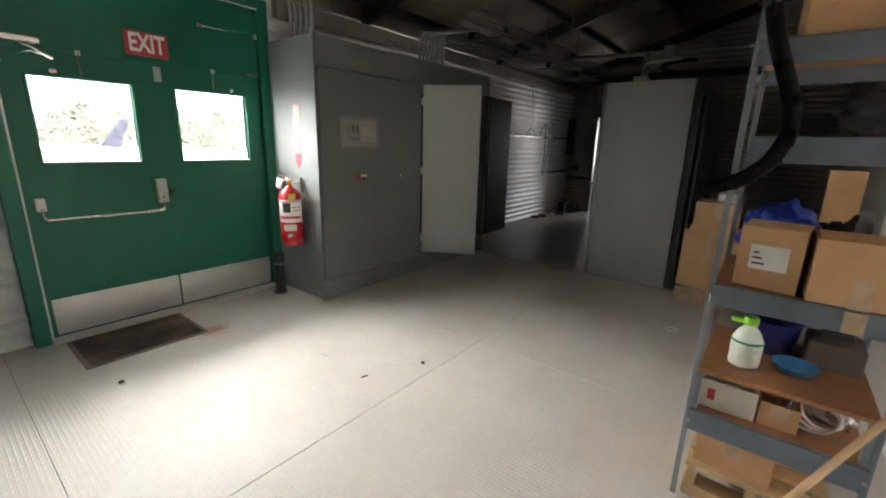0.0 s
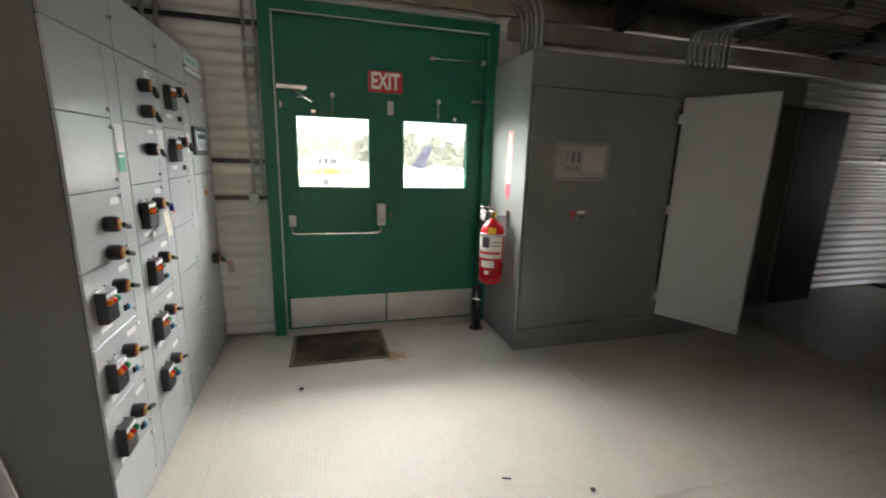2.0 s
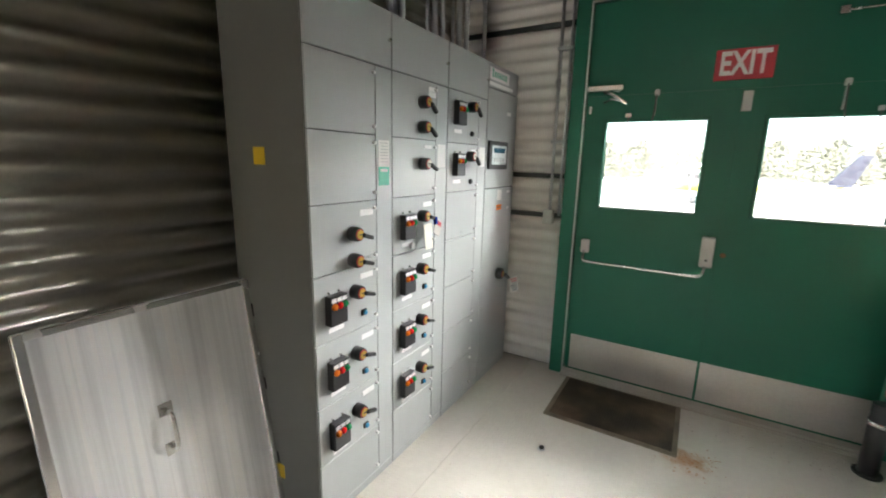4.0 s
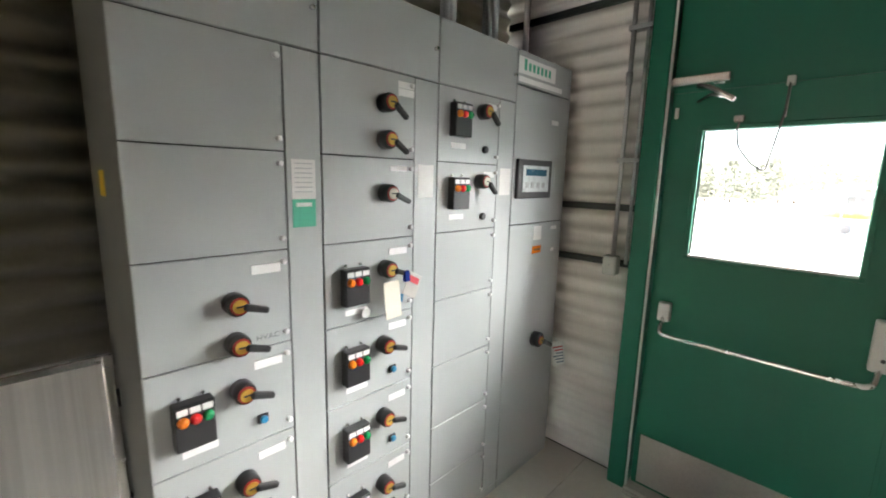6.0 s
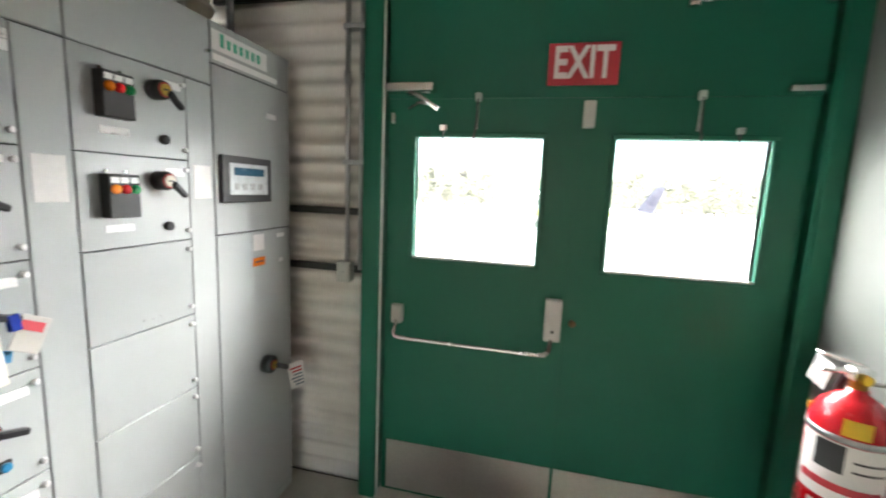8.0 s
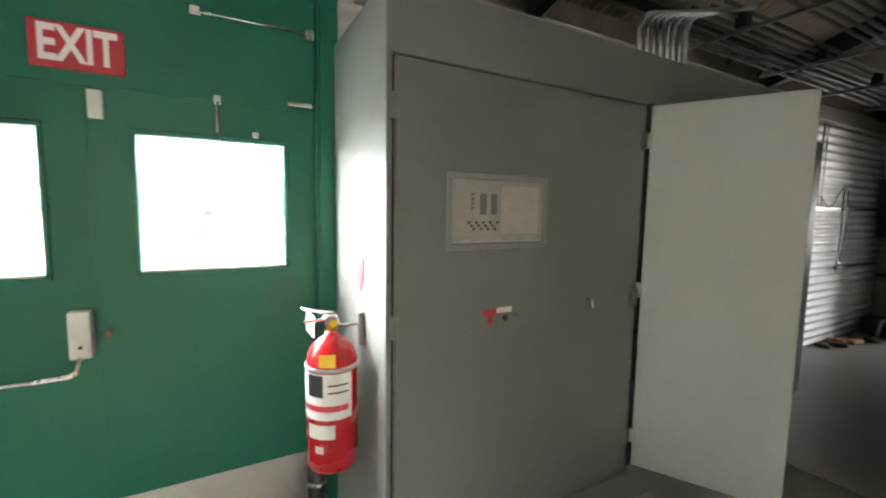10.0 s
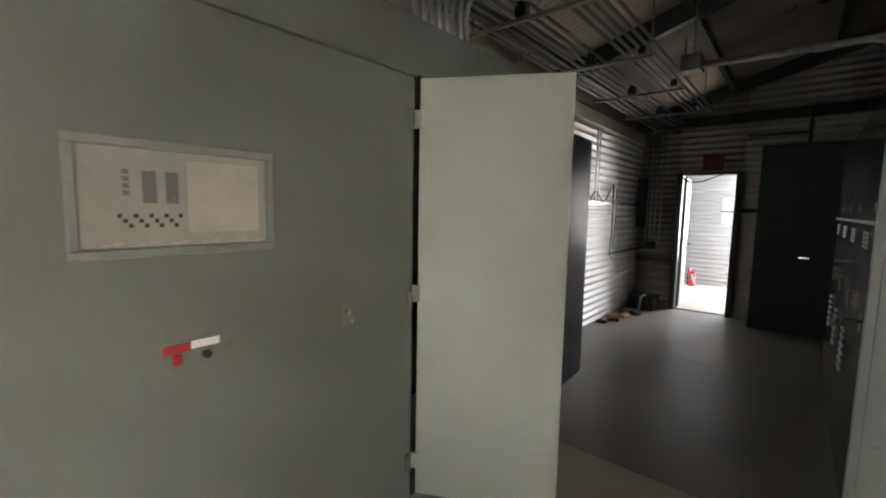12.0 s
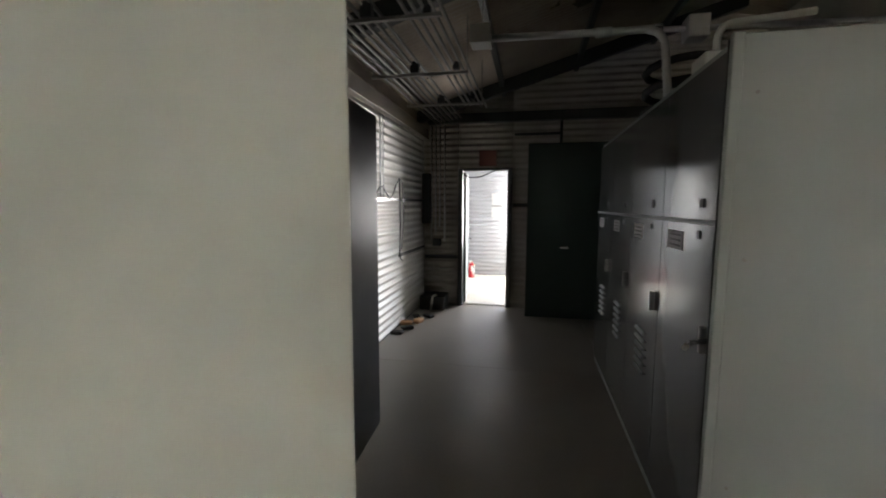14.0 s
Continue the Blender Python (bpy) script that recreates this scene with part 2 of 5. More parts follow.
M_VAN = mat("white_vehicle_paint", (0.60, 0.61, 0.63), 0.25, 0, vary=0.04, scale=2, coat=0.4)
M_SCREEN = mat("grey_lcd_panel", (0.62, 0.66, 0.66), 0.3, 0, vary=0.04, scale=20)
M_LCD = mat("blue_lcd_window", (0.03, 0.10, 0.16), 0.2, 0, vary=0.1, scale=20)
M_PINK = mat("faded_red_print", (0.72, 0.36, 0.32), 0.55, 0, vary=0.1, scale=20)
M_SKYBLUE = mat("light_blue_plastic", (0.06, 0.26, 0.50), 0.35, 0, vary=0.06, scale=12)
M_NAVY = mat("blue_plastic_bag", (0.012, 0.035, 0.30), 0.3, 0, vary=0.25, scale=14, bump=0.6, fine=30, depth=0.006)
M_DEEPBLUE = mat("deep_blue_plastic", (0.008, 0.018, 0.095), 0.35, 0, vary=0.15, scale=12)
M_JUG = mat("translucent_white_jug", (0.70, 0.74, 0.62), 0.4, 0, vary=0.06, scale=12)
M_LIME = mat("lime_green_cap", (0.28, 0.62, 0.05), 0.4, 0, vary=0.05, scale=20)
M_GEAR = mat("neutral_grey_enamel", (0.25, 0.272, 0.258), 0.45, 0, vary=0.06, scale=1.0, fine=400, bump=0.08, depth=0.0008)
M_CORR_SHINY = mat("shiny_corrugated_sheet", (0.46, 0.43, 0.37), 0.34, 0.9, vary=0.14, scale=1.2, fine=60, bump=0.04, rough_vary=0.015, depth=0.0005)
M_ZINC_DARK = mat("dark_dull_conduit", (0.24, 0.235, 0.22), 0.5, 0.45, vary=0.2, scale=8, fine=120)
M_COIL = mat("matt_black_rubber", (0.008, 0.008, 0.008), 0.9, 0, vary=0.2, scale=15, fine=120, bump=0.2)
M_SHEET = mat("grey_schematic_sheet", (0.36, 0.35, 0.325), 0.55, 0, vary=0.1, scale=14)
M_RUST = mat("rust_dust", (0.36, 0.18, 0.08), 0.9, 0, vary=0.2, scale=30)
M_DUSTY = mat("dusty_sheet", (0.47, 0.45, 0.41), 0.6, 0, vary=0.1, scale=14, stain=(0.36, 0.34, 0.31), stain_amount=0.5, stain_scale=9)
# corridor floor: its shade is put into this darker, lightly stained colour
M_FLOOR_SHADED = mat("shaded_floor_plate", (0.29, 0.268, 0.228), 0.40, 0, vary=0.12, scale=1.0, fine=60, bump=0.15, rough_vary=0.04, stain=(0.15, 0.13, 0.11), stain_amount=0.2, stain_scale=0.7, depth=0.001)
M_KNOB = mat("worn_bronze", (0.22, 0.13, 0.06), 0.4, 0.6, vary=0.2, scale=30)
M_CASE = mat("dull_grey_lock_case", (0.50, 0.49, 0.46), 0.45, 0.3, vary=0.12, scale=14, fine=150)
# tyre rubber greyed to put the outdoor glare into its colour
M_TYRE = mat("washed_out_tyre", (0.13, 0.125, 0.12), 0.85, 0, vary=0.15, scale=8)
M_PENCIL = mat("grey_pencil", (0.16, 0.165, 0.17), 0.6, 0, vary=0.2, scale=60)
# cabinet grey darkened: the shade on the row's end is put into the colour
M_MCC_SHADED = mat("shaded_olive_grey_end_panel", (0.14, 0.144, 0.128), 0.42, 0, vary=0.05, scale=1.0, fine=500, bump=0.05, rough_vary=0.04, depth=0.0006)
M_CORD = mat("grey_steel_chain", (0.10, 0.097, 0.093), 0.5, 0.2, vary=0.15, scale=30)
# cabinet paint lightened: light from the bright floor is put into the colour
M_CAB_PALE = mat("lightened_grey_green_enamel", (0.45, 0.48, 0.45), 0.33, 0, vary=0.06, scale=0.9, fine=400, bump=0.08, rough_vary=0.02, depth=0.0008)
M_SIGN_DARK = mat("dark_brown_red_sign", (0.13, 0.035, 0.028), 0.6, 0, vary=0.15, scale=8)
M_COIL.node_tree.nodes["Principled BSDF"].inputs["Specular IOR Level"].default_value = 0.12
M_GLASS = glass_mat()

# ---- mesh helpers ----
BASE = {}


def thing(name, at, label, category, group="", kind="", turn=0.0):
    ob = new(name)
    ob.empty_display_size = 0.05
    ob.location = at
    ob.rotation_euler = (0, 0, radians(turn))
    BASE[ob.name] = Matrix.Identity(4) if turn else Matrix.Translation(Vector(at))
    return tagged(ob, label, category, group, kind)


def finish(bm, name, material):
    me = bpy.data.meshes.new(name)
    bm.normal_update()
    bm.to_mesh(me)
    bm.free()
    for m in (material if isinstance(material, (list, tuple)) else [material]):
        me.materials.append(m)
    return me


def part(name, bm, material, parent, label=""):
    """One mesh under a thing. Coordinates are the world's for an unturned thing, the thing's own for a turned one."""
    bm.transform(BASE[parent.name].inverted())
    ob = new(name, finish(bm, name, material))
    ob.parent = parent
    BASE[ob.name] = BASE[parent.name]
    if label:
        ob["label"] = label
    return ob


def solid(name, bm, material, label, category, group="", kind=""):
    """A thing that is one mesh, with its origin at its base."""
    lo = [min(v.co[i] for v in bm.verts) for i in range(3)]
    hi = [max(v.co[i] for v in bm.verts) for i in range(3)]
    at = Vector(((lo[0] + hi[0]) / 2, (lo[1] + hi[1]) / 2, lo[2]))
    bm.transform(Matrix.Translation(-at))
    ob = new(name, finish(bm, name, material))
    ob.location = at
    BASE[ob.name] = Matrix.Translation(at)
    return tagged(ob, label, category, group, kind)


def box(x0, x1, y0, y1, z0, z1, bevel=0.0, bm=None, seg=1):
    own = bmesh.new()
    bmesh.ops.create_cube(own, size=1)
    for v in own.verts:
        v.co = Vector(((x0 + x1) / 2 + v.co.x * (x1 - x0), (y0 + y1) / 2 + v.co.y * (y1 - y0), (z0 + z1) / 2 + v.co.z * (z1 - z0)))
    if bevel:
        bmesh.ops.bevel(own, geom=own.edges[:], offset=bevel, segments=seg, affect="EDGES", profile=0.5)
    return add(bm, own) if bm else own


def add(bm, other):
    me = bpy.data.meshes.new("tmp")
    other.to_mesh(me)
    other.free()
    bm.from_mesh(me)
    bpy.data.meshes.remove(me)
    return bm


def lathe(profile, axis_at, n=20, axis="z", bm=None):
    """A turned shape: (radius, height) pairs about an axis through axis_at."""
    own = bmesh.new()
    rings = []
    for r, h in profile:
        ring = []
        for i in range(n):
            a = 2 * math.pi * i / n
            p = (r * math.cos(a), r * math.sin(a), h)
            p = {"z": p, "y": (p[0], p[2], -p[1]), "x": (p[2], p[0], p[1])}[axis]
            ring.append(own.verts.new(Vector(p) + Vector(axis_at)))
        rings.append(ring)
    for a, b in zip(rings, rings[1:]):
        for i in range(n):
            own.faces.new((a[i], a[(i + 1) % n], b[(i + 1) % n], b[i])).smooth = True
    own.faces.new(rings[0][::-1])
    own.faces.new(rings[-1])
    bmesh.ops.recalc_face_normals(own, faces=own.faces[:])
    return add(bm, own) if bm else own


def tube(points, r, n=8, bm=None):
    """A round bar or pipe through the points."""
    own = bmesh.new()
    pts = [Vector(p) for p in points]
    rings, u = [], None
    for i, p in enumerate(pts):
        d = (pts[min(i + 1, len(pts) - 1)] - pts[max(i - 1, 0)]).normalized()
        if u is None:
            u = d.cross(Vector((0, 0, 1)) if abs(d.z) < 0.9 else Vector((1, 0, 0)))
        u = (u - d * u.dot(d)).normalized()
        w = d.cross(u)
        rings.append([own.verts.new(p + r * (math.cos(2 * math.pi * k / n) * u + math.sin(2 * math.pi * k / n) * w)) for k in range(n)])
    for a, b in zip(rings, rings[1:]):
        for k in range(n):
            own.faces.new((a[k], a[(k + 1) % n], b[(k + 1) % n], b[k])).smooth = True
    own.faces.new(rings[0][::-1])
    own.faces.new(rings[-1])
    bmesh.ops.recalc_face_normals(own, faces=own.faces[:])
    return add(bm, own) if bm else own


def bend(points, radius=0.08, steps=5):
    """The points with rounded corners."""
    pts = [Vector(p) for p in points]
    out = [pts[0]]
    for a, b, c in zip(pts, pts[1:], pts[2:]):
        p, q = b + (a - b).normalized() * radius, b + (c - b).normalized() * radius
        out += [(1 - s) ** 2 * p + 2 * s * (1 - s) * b + s * s * q for s in (k / steps for k in range(steps + 1))]
    return out + [pts[-1]]


def corrugated(along, at, a0, a1, z0, z1, face, holes=(), thick=0.07, pitch=0.098, deep=0.0145, bm=None):
    """A corrugated wall with horizontal ribs and real thickness. along: 'x' or 'y', the way it runs; at: its inner face; face: +1 or -1, the way that face looks.
    holes: (a0, a1, z0, z1)."""
    bm = bm or bmesh.new()
    cuts = sorted({a0, a1, *(min(max(h[i], a0), a1) for h in holes for i in (0, 1))})
    for s, e in zip(cuts, cuts[1:]):
        mid, spans = (s + e) / 2, [(z0, z1)]
        for h in holes:
            if h[0] < mid < h[1]:
                spans = [q for lo, hi in spans for q in ((lo, min(hi, h[2])), (max(lo, h[3]), hi)) if q[1] - q[0] > 0.001]
        for lo, hi in spans:
            zs = [lo] + [k * pitch / 6 for k in range(math.ceil(lo / pitch * 6 + 0.01), int(hi / pitch * 6 - 0.01) + 1)] + [hi]
            fr, bk = [], []
            for z in zs:
                d = at + face * deep * math.sin(2 * math.pi * z / pitch)
                for edge in (s, e):
                    fr.append(bm.verts.new((edge, d, z) if along == "x" else (d, edge, z)))
                    bk.append(bm.verts.new((edge, at - face * thick, z) if along == "x" else (at - face * thick, edge, z)))
            for i in range(len(zs) - 1):
                k = 2 * i
                bm.faces.new((fr[k], fr[k + 1], fr[k + 3], fr[k + 2])).smooth = True
                bm.faces.new((bk[k], bk[k + 2], bk[k + 3], bk[k + 1]))
                bm.faces.new((fr[k], fr[k + 2], bk[k + 2], bk[k]))
                bm.faces.new((fr[k + 1], bk[k + 1], bk[k + 3], fr[k + 3]))
            bm.faces.new((fr[0], bk[0], bk[1], fr[1]))
            bm.faces.new((fr[-2], fr[-1], bk[-1], bk[-2]))
    bmesh.ops.recalc_face_normals(bm, faces=bm.faces[:])
    return bm


def slab(x0, x1, y0, y1, z0, z1, holes, axis):
    """A plain wall with openings, cut into boxes. axis: the way it runs."""
    bm = bmesh.new()
    a0, a1 = (x0, x1) if axis == "x" else (y0, y1)
    cuts = sorted({a0, a1, *(v for h in holes for v in h[:2])})
    for s, e in zip(cuts, cuts[1:]):
        spans = [(z0, z1)]
        for h in holes:
            if h[0] < (s + e) / 2 < h[1]:
                spans = [q for lo, hi in spans for q in ((lo, min(hi, h[2])), (max(lo, h[3]), hi)) if q[1] - q[0] > 0.001]
        for lo, hi in spans:
            if axis == "x":
                box(s, e, y0, y1, lo, hi, bm=bm)
            else:
                box(x0, x1, s, e, lo, hi, bm=bm)
    return bm


# ---- the building ----
WEST, SOUTH, EAST, NORTH, RIDGE = -4.76, 0.352, 4.0, 11.08, -0.4


def roof_z(x):
    return 3.03 + 0.30 * (min(x, 2 * RIDGE - x) - WEST)


# west wall with the opening of the exit doors
solid("wall_west", corrugated("y", WEST, SOUTH - 0.30, 14.3, -0.05, 3.03, 1, [(1.27, 3.29, 0, 2.80)], deep=0.017), M_CORR,
      "galvanised corrugated steel wall with dirty horizontal ribs", "wall", kind="structure")
solid("wall_south", corrugated("x", SOUTH, WEST + 0.0175, EAST, -0.05, 4.4, 1, thick=0.2, deep=0.0165), M_CORR_SHINY,
      "galvanised corrugated steel wall behind the control cabinets", "wall", kind="structure")
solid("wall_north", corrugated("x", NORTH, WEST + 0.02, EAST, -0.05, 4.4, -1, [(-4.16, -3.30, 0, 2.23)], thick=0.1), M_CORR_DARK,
      "dark corrugated steel wall with an open doorway", "wall", kind="structure")
# unseen wall; its opening is added to let fill light into the hall
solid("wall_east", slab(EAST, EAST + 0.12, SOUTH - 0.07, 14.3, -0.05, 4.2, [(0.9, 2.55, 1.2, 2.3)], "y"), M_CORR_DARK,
      "plain unseen steel wall with an opening added to let light in", "wall", kind="structure")
# partitions and eave strips added to block stray light
solid("wall_partition_side", box(0.10, 0.20, 3.62, NORTH - 0.03, -0.006, 4.1), M_CORR_DARK, "plain partition added to block light behind the rack and switchgear", "wall", kind="structure")
solid("wall_partition_cross", box(0.202, EAST - 0.03, 3.62, 3.72, -0.006, 3.6), M_CORR_DARK, "plain partition added to block light at the back of the hall", "wall", kind="structure")
solid("trim_eave_angle", box(WEST + 0.014, WEST + 0.06, SOUTH + 0.02, NORTH - 0.04, 2.90, 3.075), M_ROOF, "dark strip added to cover a light leak above the west wall", "trim", kind="structure")
solid("trim_eave", box(WEST - 0.17, WEST - 0.072, SOUTH - 0.07, 14.3, 2.80, 3.16), M_CORR_DARK, "strip added outside the west eave to block light", "trim", kind="structure")
# room beyond the doorway
solid("wall_far_room_north", corrugated("x", 14.18, WEST + 0.02, -0.6, -0.05, 3.0, -1, [(-3.3, -2.0, 0.75, 2.35)]), M_CORR_WHITE, "bright white corrugated wall with a window opening", "wall", kind="structure")
solid("wall_far_room_west", corrugated("y", WEST + 0.09, NORTH + 0.12, 14.16, -0.05, 3.0, 1, thick=0.04), M_CORR_WHITE, "white corrugated wall of the next room", "wall", kind="structure")
solid("wall_far_room_east", slab(-0.6, -0.5, NORTH + 0.12, 14.3, -0.05, 3.0, [], "y"), M_CORR_WHITE,
      "plain white wall of the next room", "wall", kind="structure")
solid("ceiling_far_room", box(WEST, -0.5, NORTH + 0.12, 14.3, 3.0, 3.06), M_CORR_WHITE, "white ceiling of the next room", "ceiling", kind="structure")


def roof_sheet(x0, x1):
    """Ribs run up the slope."""
    bm = bmesh.new()
    n = int((NORTH + 0.1 - SOUTH) / 0.019)
    rows = []
    for i in range(n + 1):
        y = SOUTH - 0.07 + i * 0.019
        d = 0.011 * math.sin(2 * math.pi * y / 0.0762)
        rows.append([bm.verts.new((x, y, roof_z(x) + d + up)) for x in (x0, x1) for up in (0, 0.05)])
    for a, b in zip(rows, rows[1:]):
        bm.faces.new((a[0], b[0], b[2], a[2])).smooth = True
        bm.faces.new((a[1], a[3], b[3], b[1])).smooth = True
    return bm


solid("ceiling_west_slope", roof_sheet(WEST - 0.1, RIDGE), M_ROOF, "dark corrugated metal roof sheets seen from below", "ceiling", kind="structure")
solid("ceiling_east_slope", roof_sheet(RIDGE, EAST + 0.1), M_ROOF, "dark corrugated metal roof sheets seen from below", "ceiling", kind="structure")

# floor of tread plates
floor = thing("floor", (0, 0, 0), "pale painted steel tread-plate floor with scuffs", "floor", kind="structure")
part("floor_slab", box(WEST - 0.1, EAST + 0.1, SOUTH - 0.1, 14.3, -0.25, -0.008), M_MCC_DARK, floor, "dark underside")
XS = [WEST + 0.012, -2.262, -0.02, 2.2, EAST - 0.01]
YS = [SOUTH + 0.012, 1.10, 3.55, 6.0, 8.45, 11.18, 14.28]
for xa, xb in zip(XS, XS[1:]):
    for ya, yb in zip(YS, YS[1:]):
        # corridor rows take the colour with the shade in it
        part("floor_plate", box(xa + 0.002, xb - 0.002, ya + 0.0015, yb - 0.0015, -0.008, 0.0), M_FLOOR_SHADED if 5.9 < ya < 11 else M_FLOOR, floor)

# ---- exit doors ----
exit_frame = thing("door_frame_exit", (-4.70, 2.28, 0), "green painted steel frame of the exit doors", "door frame", kind="structure")
FB = bmesh.new()
box(-4.83, -4.645, 1.27, 1.365, 0.0, 2.80, 0.006, FB)
box(-4.83, -4.645, 3.195, 3.29, 0.0, 2.80, 0.006, FB)
box(-4.83, -4.645, 1.365, 3.195, 2.715, 2.80, 0.006, FB)
part("frame", FB, M_GREEN, exit_frame)
SB = bmesh.new()
box(-4.665, -4.652, 1.366, 1.378, 0.0, 2.70, 0.002, SB)
box(-4.665, -4.652, 1.366, 3.194, 2.702, 2.714, 0.002, SB)
part("weather_strip", SB, M_SEAL, exit_frame, "pale weather strip round the opening")
part("right_strip", box(-4.665, -4.652, 3.182, 3.194, 0.0, 2.70, 0.002), M_GREEN, exit_frame)
part("transom_panel", box(-4.76, -4.70, 1.38, 3.18, 2.107, 2.70), M_GREEN, exit_frame)
part("threshold", box(-4.88, -4.63, 1.366, 3.194, 0.0, 0.03, 0.008), M_CONC, exit_frame, "worn pale threshold")


def exit_leaf(y0, y1, wy0, wy1, label):
    d = thing("exit_door", (-4.72, (y0 + y1) / 2, 0), label, "door")
    part("leaf", slab(-4.75, -4.702, y0 + 0.003, y1 - 0.003, 0.035, 2.106, [(wy0, wy1, 1.345, 1.93)], "y"), M_GREEN, d)
    wf = bmesh.new()
    for q in ((wy0 - 0.022, wy1 + 0.022, 1.323, 1.345), (wy0 - 0.022, wy1 + 0.022, 1.93, 1.952), (wy0 - 0.022, wy0, 1.345, 1.93), (wy1, wy1 + 0.022, 1.345, 1.93)):
        box(-4.756, -4.692, q[0], q[1], q[2], q[3], 0.003, wf)
    w = part("window_frame", wf, M_GREEN, d)
    g = part("pane", box(-4.73, -4.724, wy0, wy1, 1.345, 1.93), M_GLASS, w, "clear glass pane")
    g.visible_shadow = False
    part("glazing_bead", box(-4.70, -4.688, wy0, wy1, 1.338, 1.350, 0.002), M_SEAL, w)
    part("kick_plate", box(-4.702, -4.698, y0 + (0.008 if y0 > 2 else 0.03), y1 - (0.008 if y1 < 2.5 else 0.03), 0.05, 0.33), M_STEEL, d, "dull stainless kick plate")
    return d


left_leaf = exit_leaf(1.38, 2.28, 1.527, 2.122, "green steel exit door leaf with window and push bar")
right_leaf = exit_leaf(2.28, 3.18, 2.438, 3.03, "green steel exit door leaf with window and kick plate")


# ---- control cabinets ----
def control_section(x1, x0, label):
    """One upright section of the control centre, x0 < x1, its front at y 0.875."""
    c = thing("control_cabinet", ((x0 + x1) / 2, 0.4, 0), label, "electrical cabinet", "row of motor control cabinets")
    part("body", box(x0 + 0.0015, x1 - 0.0015, 0.3745, 0.862, 0.0, 2.285, 0.004), M_MCC_SHADED, c)
    return c


def panel(c, x0, x1, z0, z1, name="unit_door"):
    return part(name, box(x0 + 0.002, x1 - 0.002, 0.8635, 0.875, z0 + 0.002, z1 - 0.002, 0.0015), M_MCC, c)


C1 = control_section(-2.605, -3.112, "light grey motor control cabinet with switch handles")
C2 = control_section(-3.112, -3.617, "light grey motor control cabinet with switch handles and tags")
C3 = control_section(-3.617, -4.128, "light grey motor control cabinet with blank lower doors")
C4 = control_section(-4.128, -4.64, "light grey main switch cabinet with a display")
Z = [2.04, 1.747, 1.46, 1.172, 0.878, 0.588, 0.31, 0.05]

# ---- big grey cabinet beside the exit ----
big = thing("relay_cabinet", (-4.3, 4.7, 0), "tall grey-green steel cabinet with one door standing open", "electrical cabinet")
part("body", box(-4.72, -3.93, 3.27, 4.70, 0.0, 2.44, 0.006), M_CAB, big)
# the recess's shade is put into the back's colour
part("bay_back", box(-4.72, -4.70, 4.702, 6.12, 0.0, 2.44), M_CAB_DARK, big, "back of the open bay, darkened for its shade")
part("bay_side", box(-4.70, -3.93, 6.10, 6.12, 0.0, 2.44), M_CAB, big)
part("bay_top", box(-4.70, -3.93, 4.702, 6.10, 2.20, 2.44), M_CAB, big)
part("bay_plinth", box(-4.70, -3.93, 4.702, 6.10, 0.0, 0.22), M_CAB, big)
for ya, yb in ((3.30, 4.67),):
    part("closed_door", box(-3.93, -3.915, ya + 0.0015, yb - 0.0015, 0.20, 2.175, 0.003), M_CAB, big)
part("top_fascia", box(-3.93, -3.915, 3.275, 4.70, 2.182, 2.437, 0.003), M_CAB, big)
part("plinth_fascia", box(-3.93, -3.915, 3.275, 4.70, 0.003, 0.193, 0.003), M_CAB, big)


def open_leaf(hinge, tip, label, material):
    hx, hy = hinge
    ang = math.degrees(math.atan2(tip[1] - hy, tip[0] - hx))
    w = math.hypot(tip[0] - hx, tip[1] - hy)
    d = thing("open_cabinet_door", (hx, hy, 0.235), label, "cabinet door", turn=ang)
    part("skin", box(0.0, w, -0.012, 0.012, 0.0, 1.945, 0.003), material, d)
    return d, w


# the first leaf has its bounced light painted in by the paler colour
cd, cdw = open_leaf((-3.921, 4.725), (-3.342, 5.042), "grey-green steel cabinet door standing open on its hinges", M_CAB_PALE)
# this leaf faces away from the windows; its shade is in the colour
dd, ddw = open_leaf((-3.92, 6.13), (-3.955, 6.784), "cabinet door swung fully back, darkened for its shade", M_CAB_DARK)

# ---- switchgear along the corridor ----
gear = thing("switchgear_cabinet", (-1.86, 7.47, 0), "tall grey switchgear cabinet with a plain side panel", "electrical cabinet")
part("body", box(-2.30, -1.41, 6.045, 8.9, 0.0, 2.256, 0.006), M_GEAR, gear)
for k in range(4):
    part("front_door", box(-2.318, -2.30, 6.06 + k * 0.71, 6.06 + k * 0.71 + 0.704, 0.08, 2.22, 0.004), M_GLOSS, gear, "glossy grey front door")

# far green doors and doorway frame
far_frame = thing("door_frame_far", (-3.73, 11.1, 0), "dark steel frame of the open doorway", "door frame", kind="structure")
ff = bmesh.new()
box(-4.16, -4.085, 11.02, 11.22, 0, 2.23, 0.004, ff)
box(-3.375, -3.30, 11.02, 11.22, 0, 2.23, 0.004, ff)
box(-4.085, -3.375, 11.02, 11.22, 2.195, 2.23, 0.004, ff)
part("frame", ff, M_CAB_DARK, far_frame)
solid("green_cabinet", box(-3.06, -1.85, 10.55, 11.04, 0.0, 2.53, 0.006), M_GREEN_SHADED, "tall green steel cabinet with its shade put into the colour", "cabinet")

# ---- yard ----
solid("ground", slab(-400, 400, -400, 400, -0.5, -0.3, [], "x"), M_GRAVEL, "pale gravel yard outside the exit doors", "ground", kind="structure")

# ---- exit door fittings ----
stops = bmesh.new()
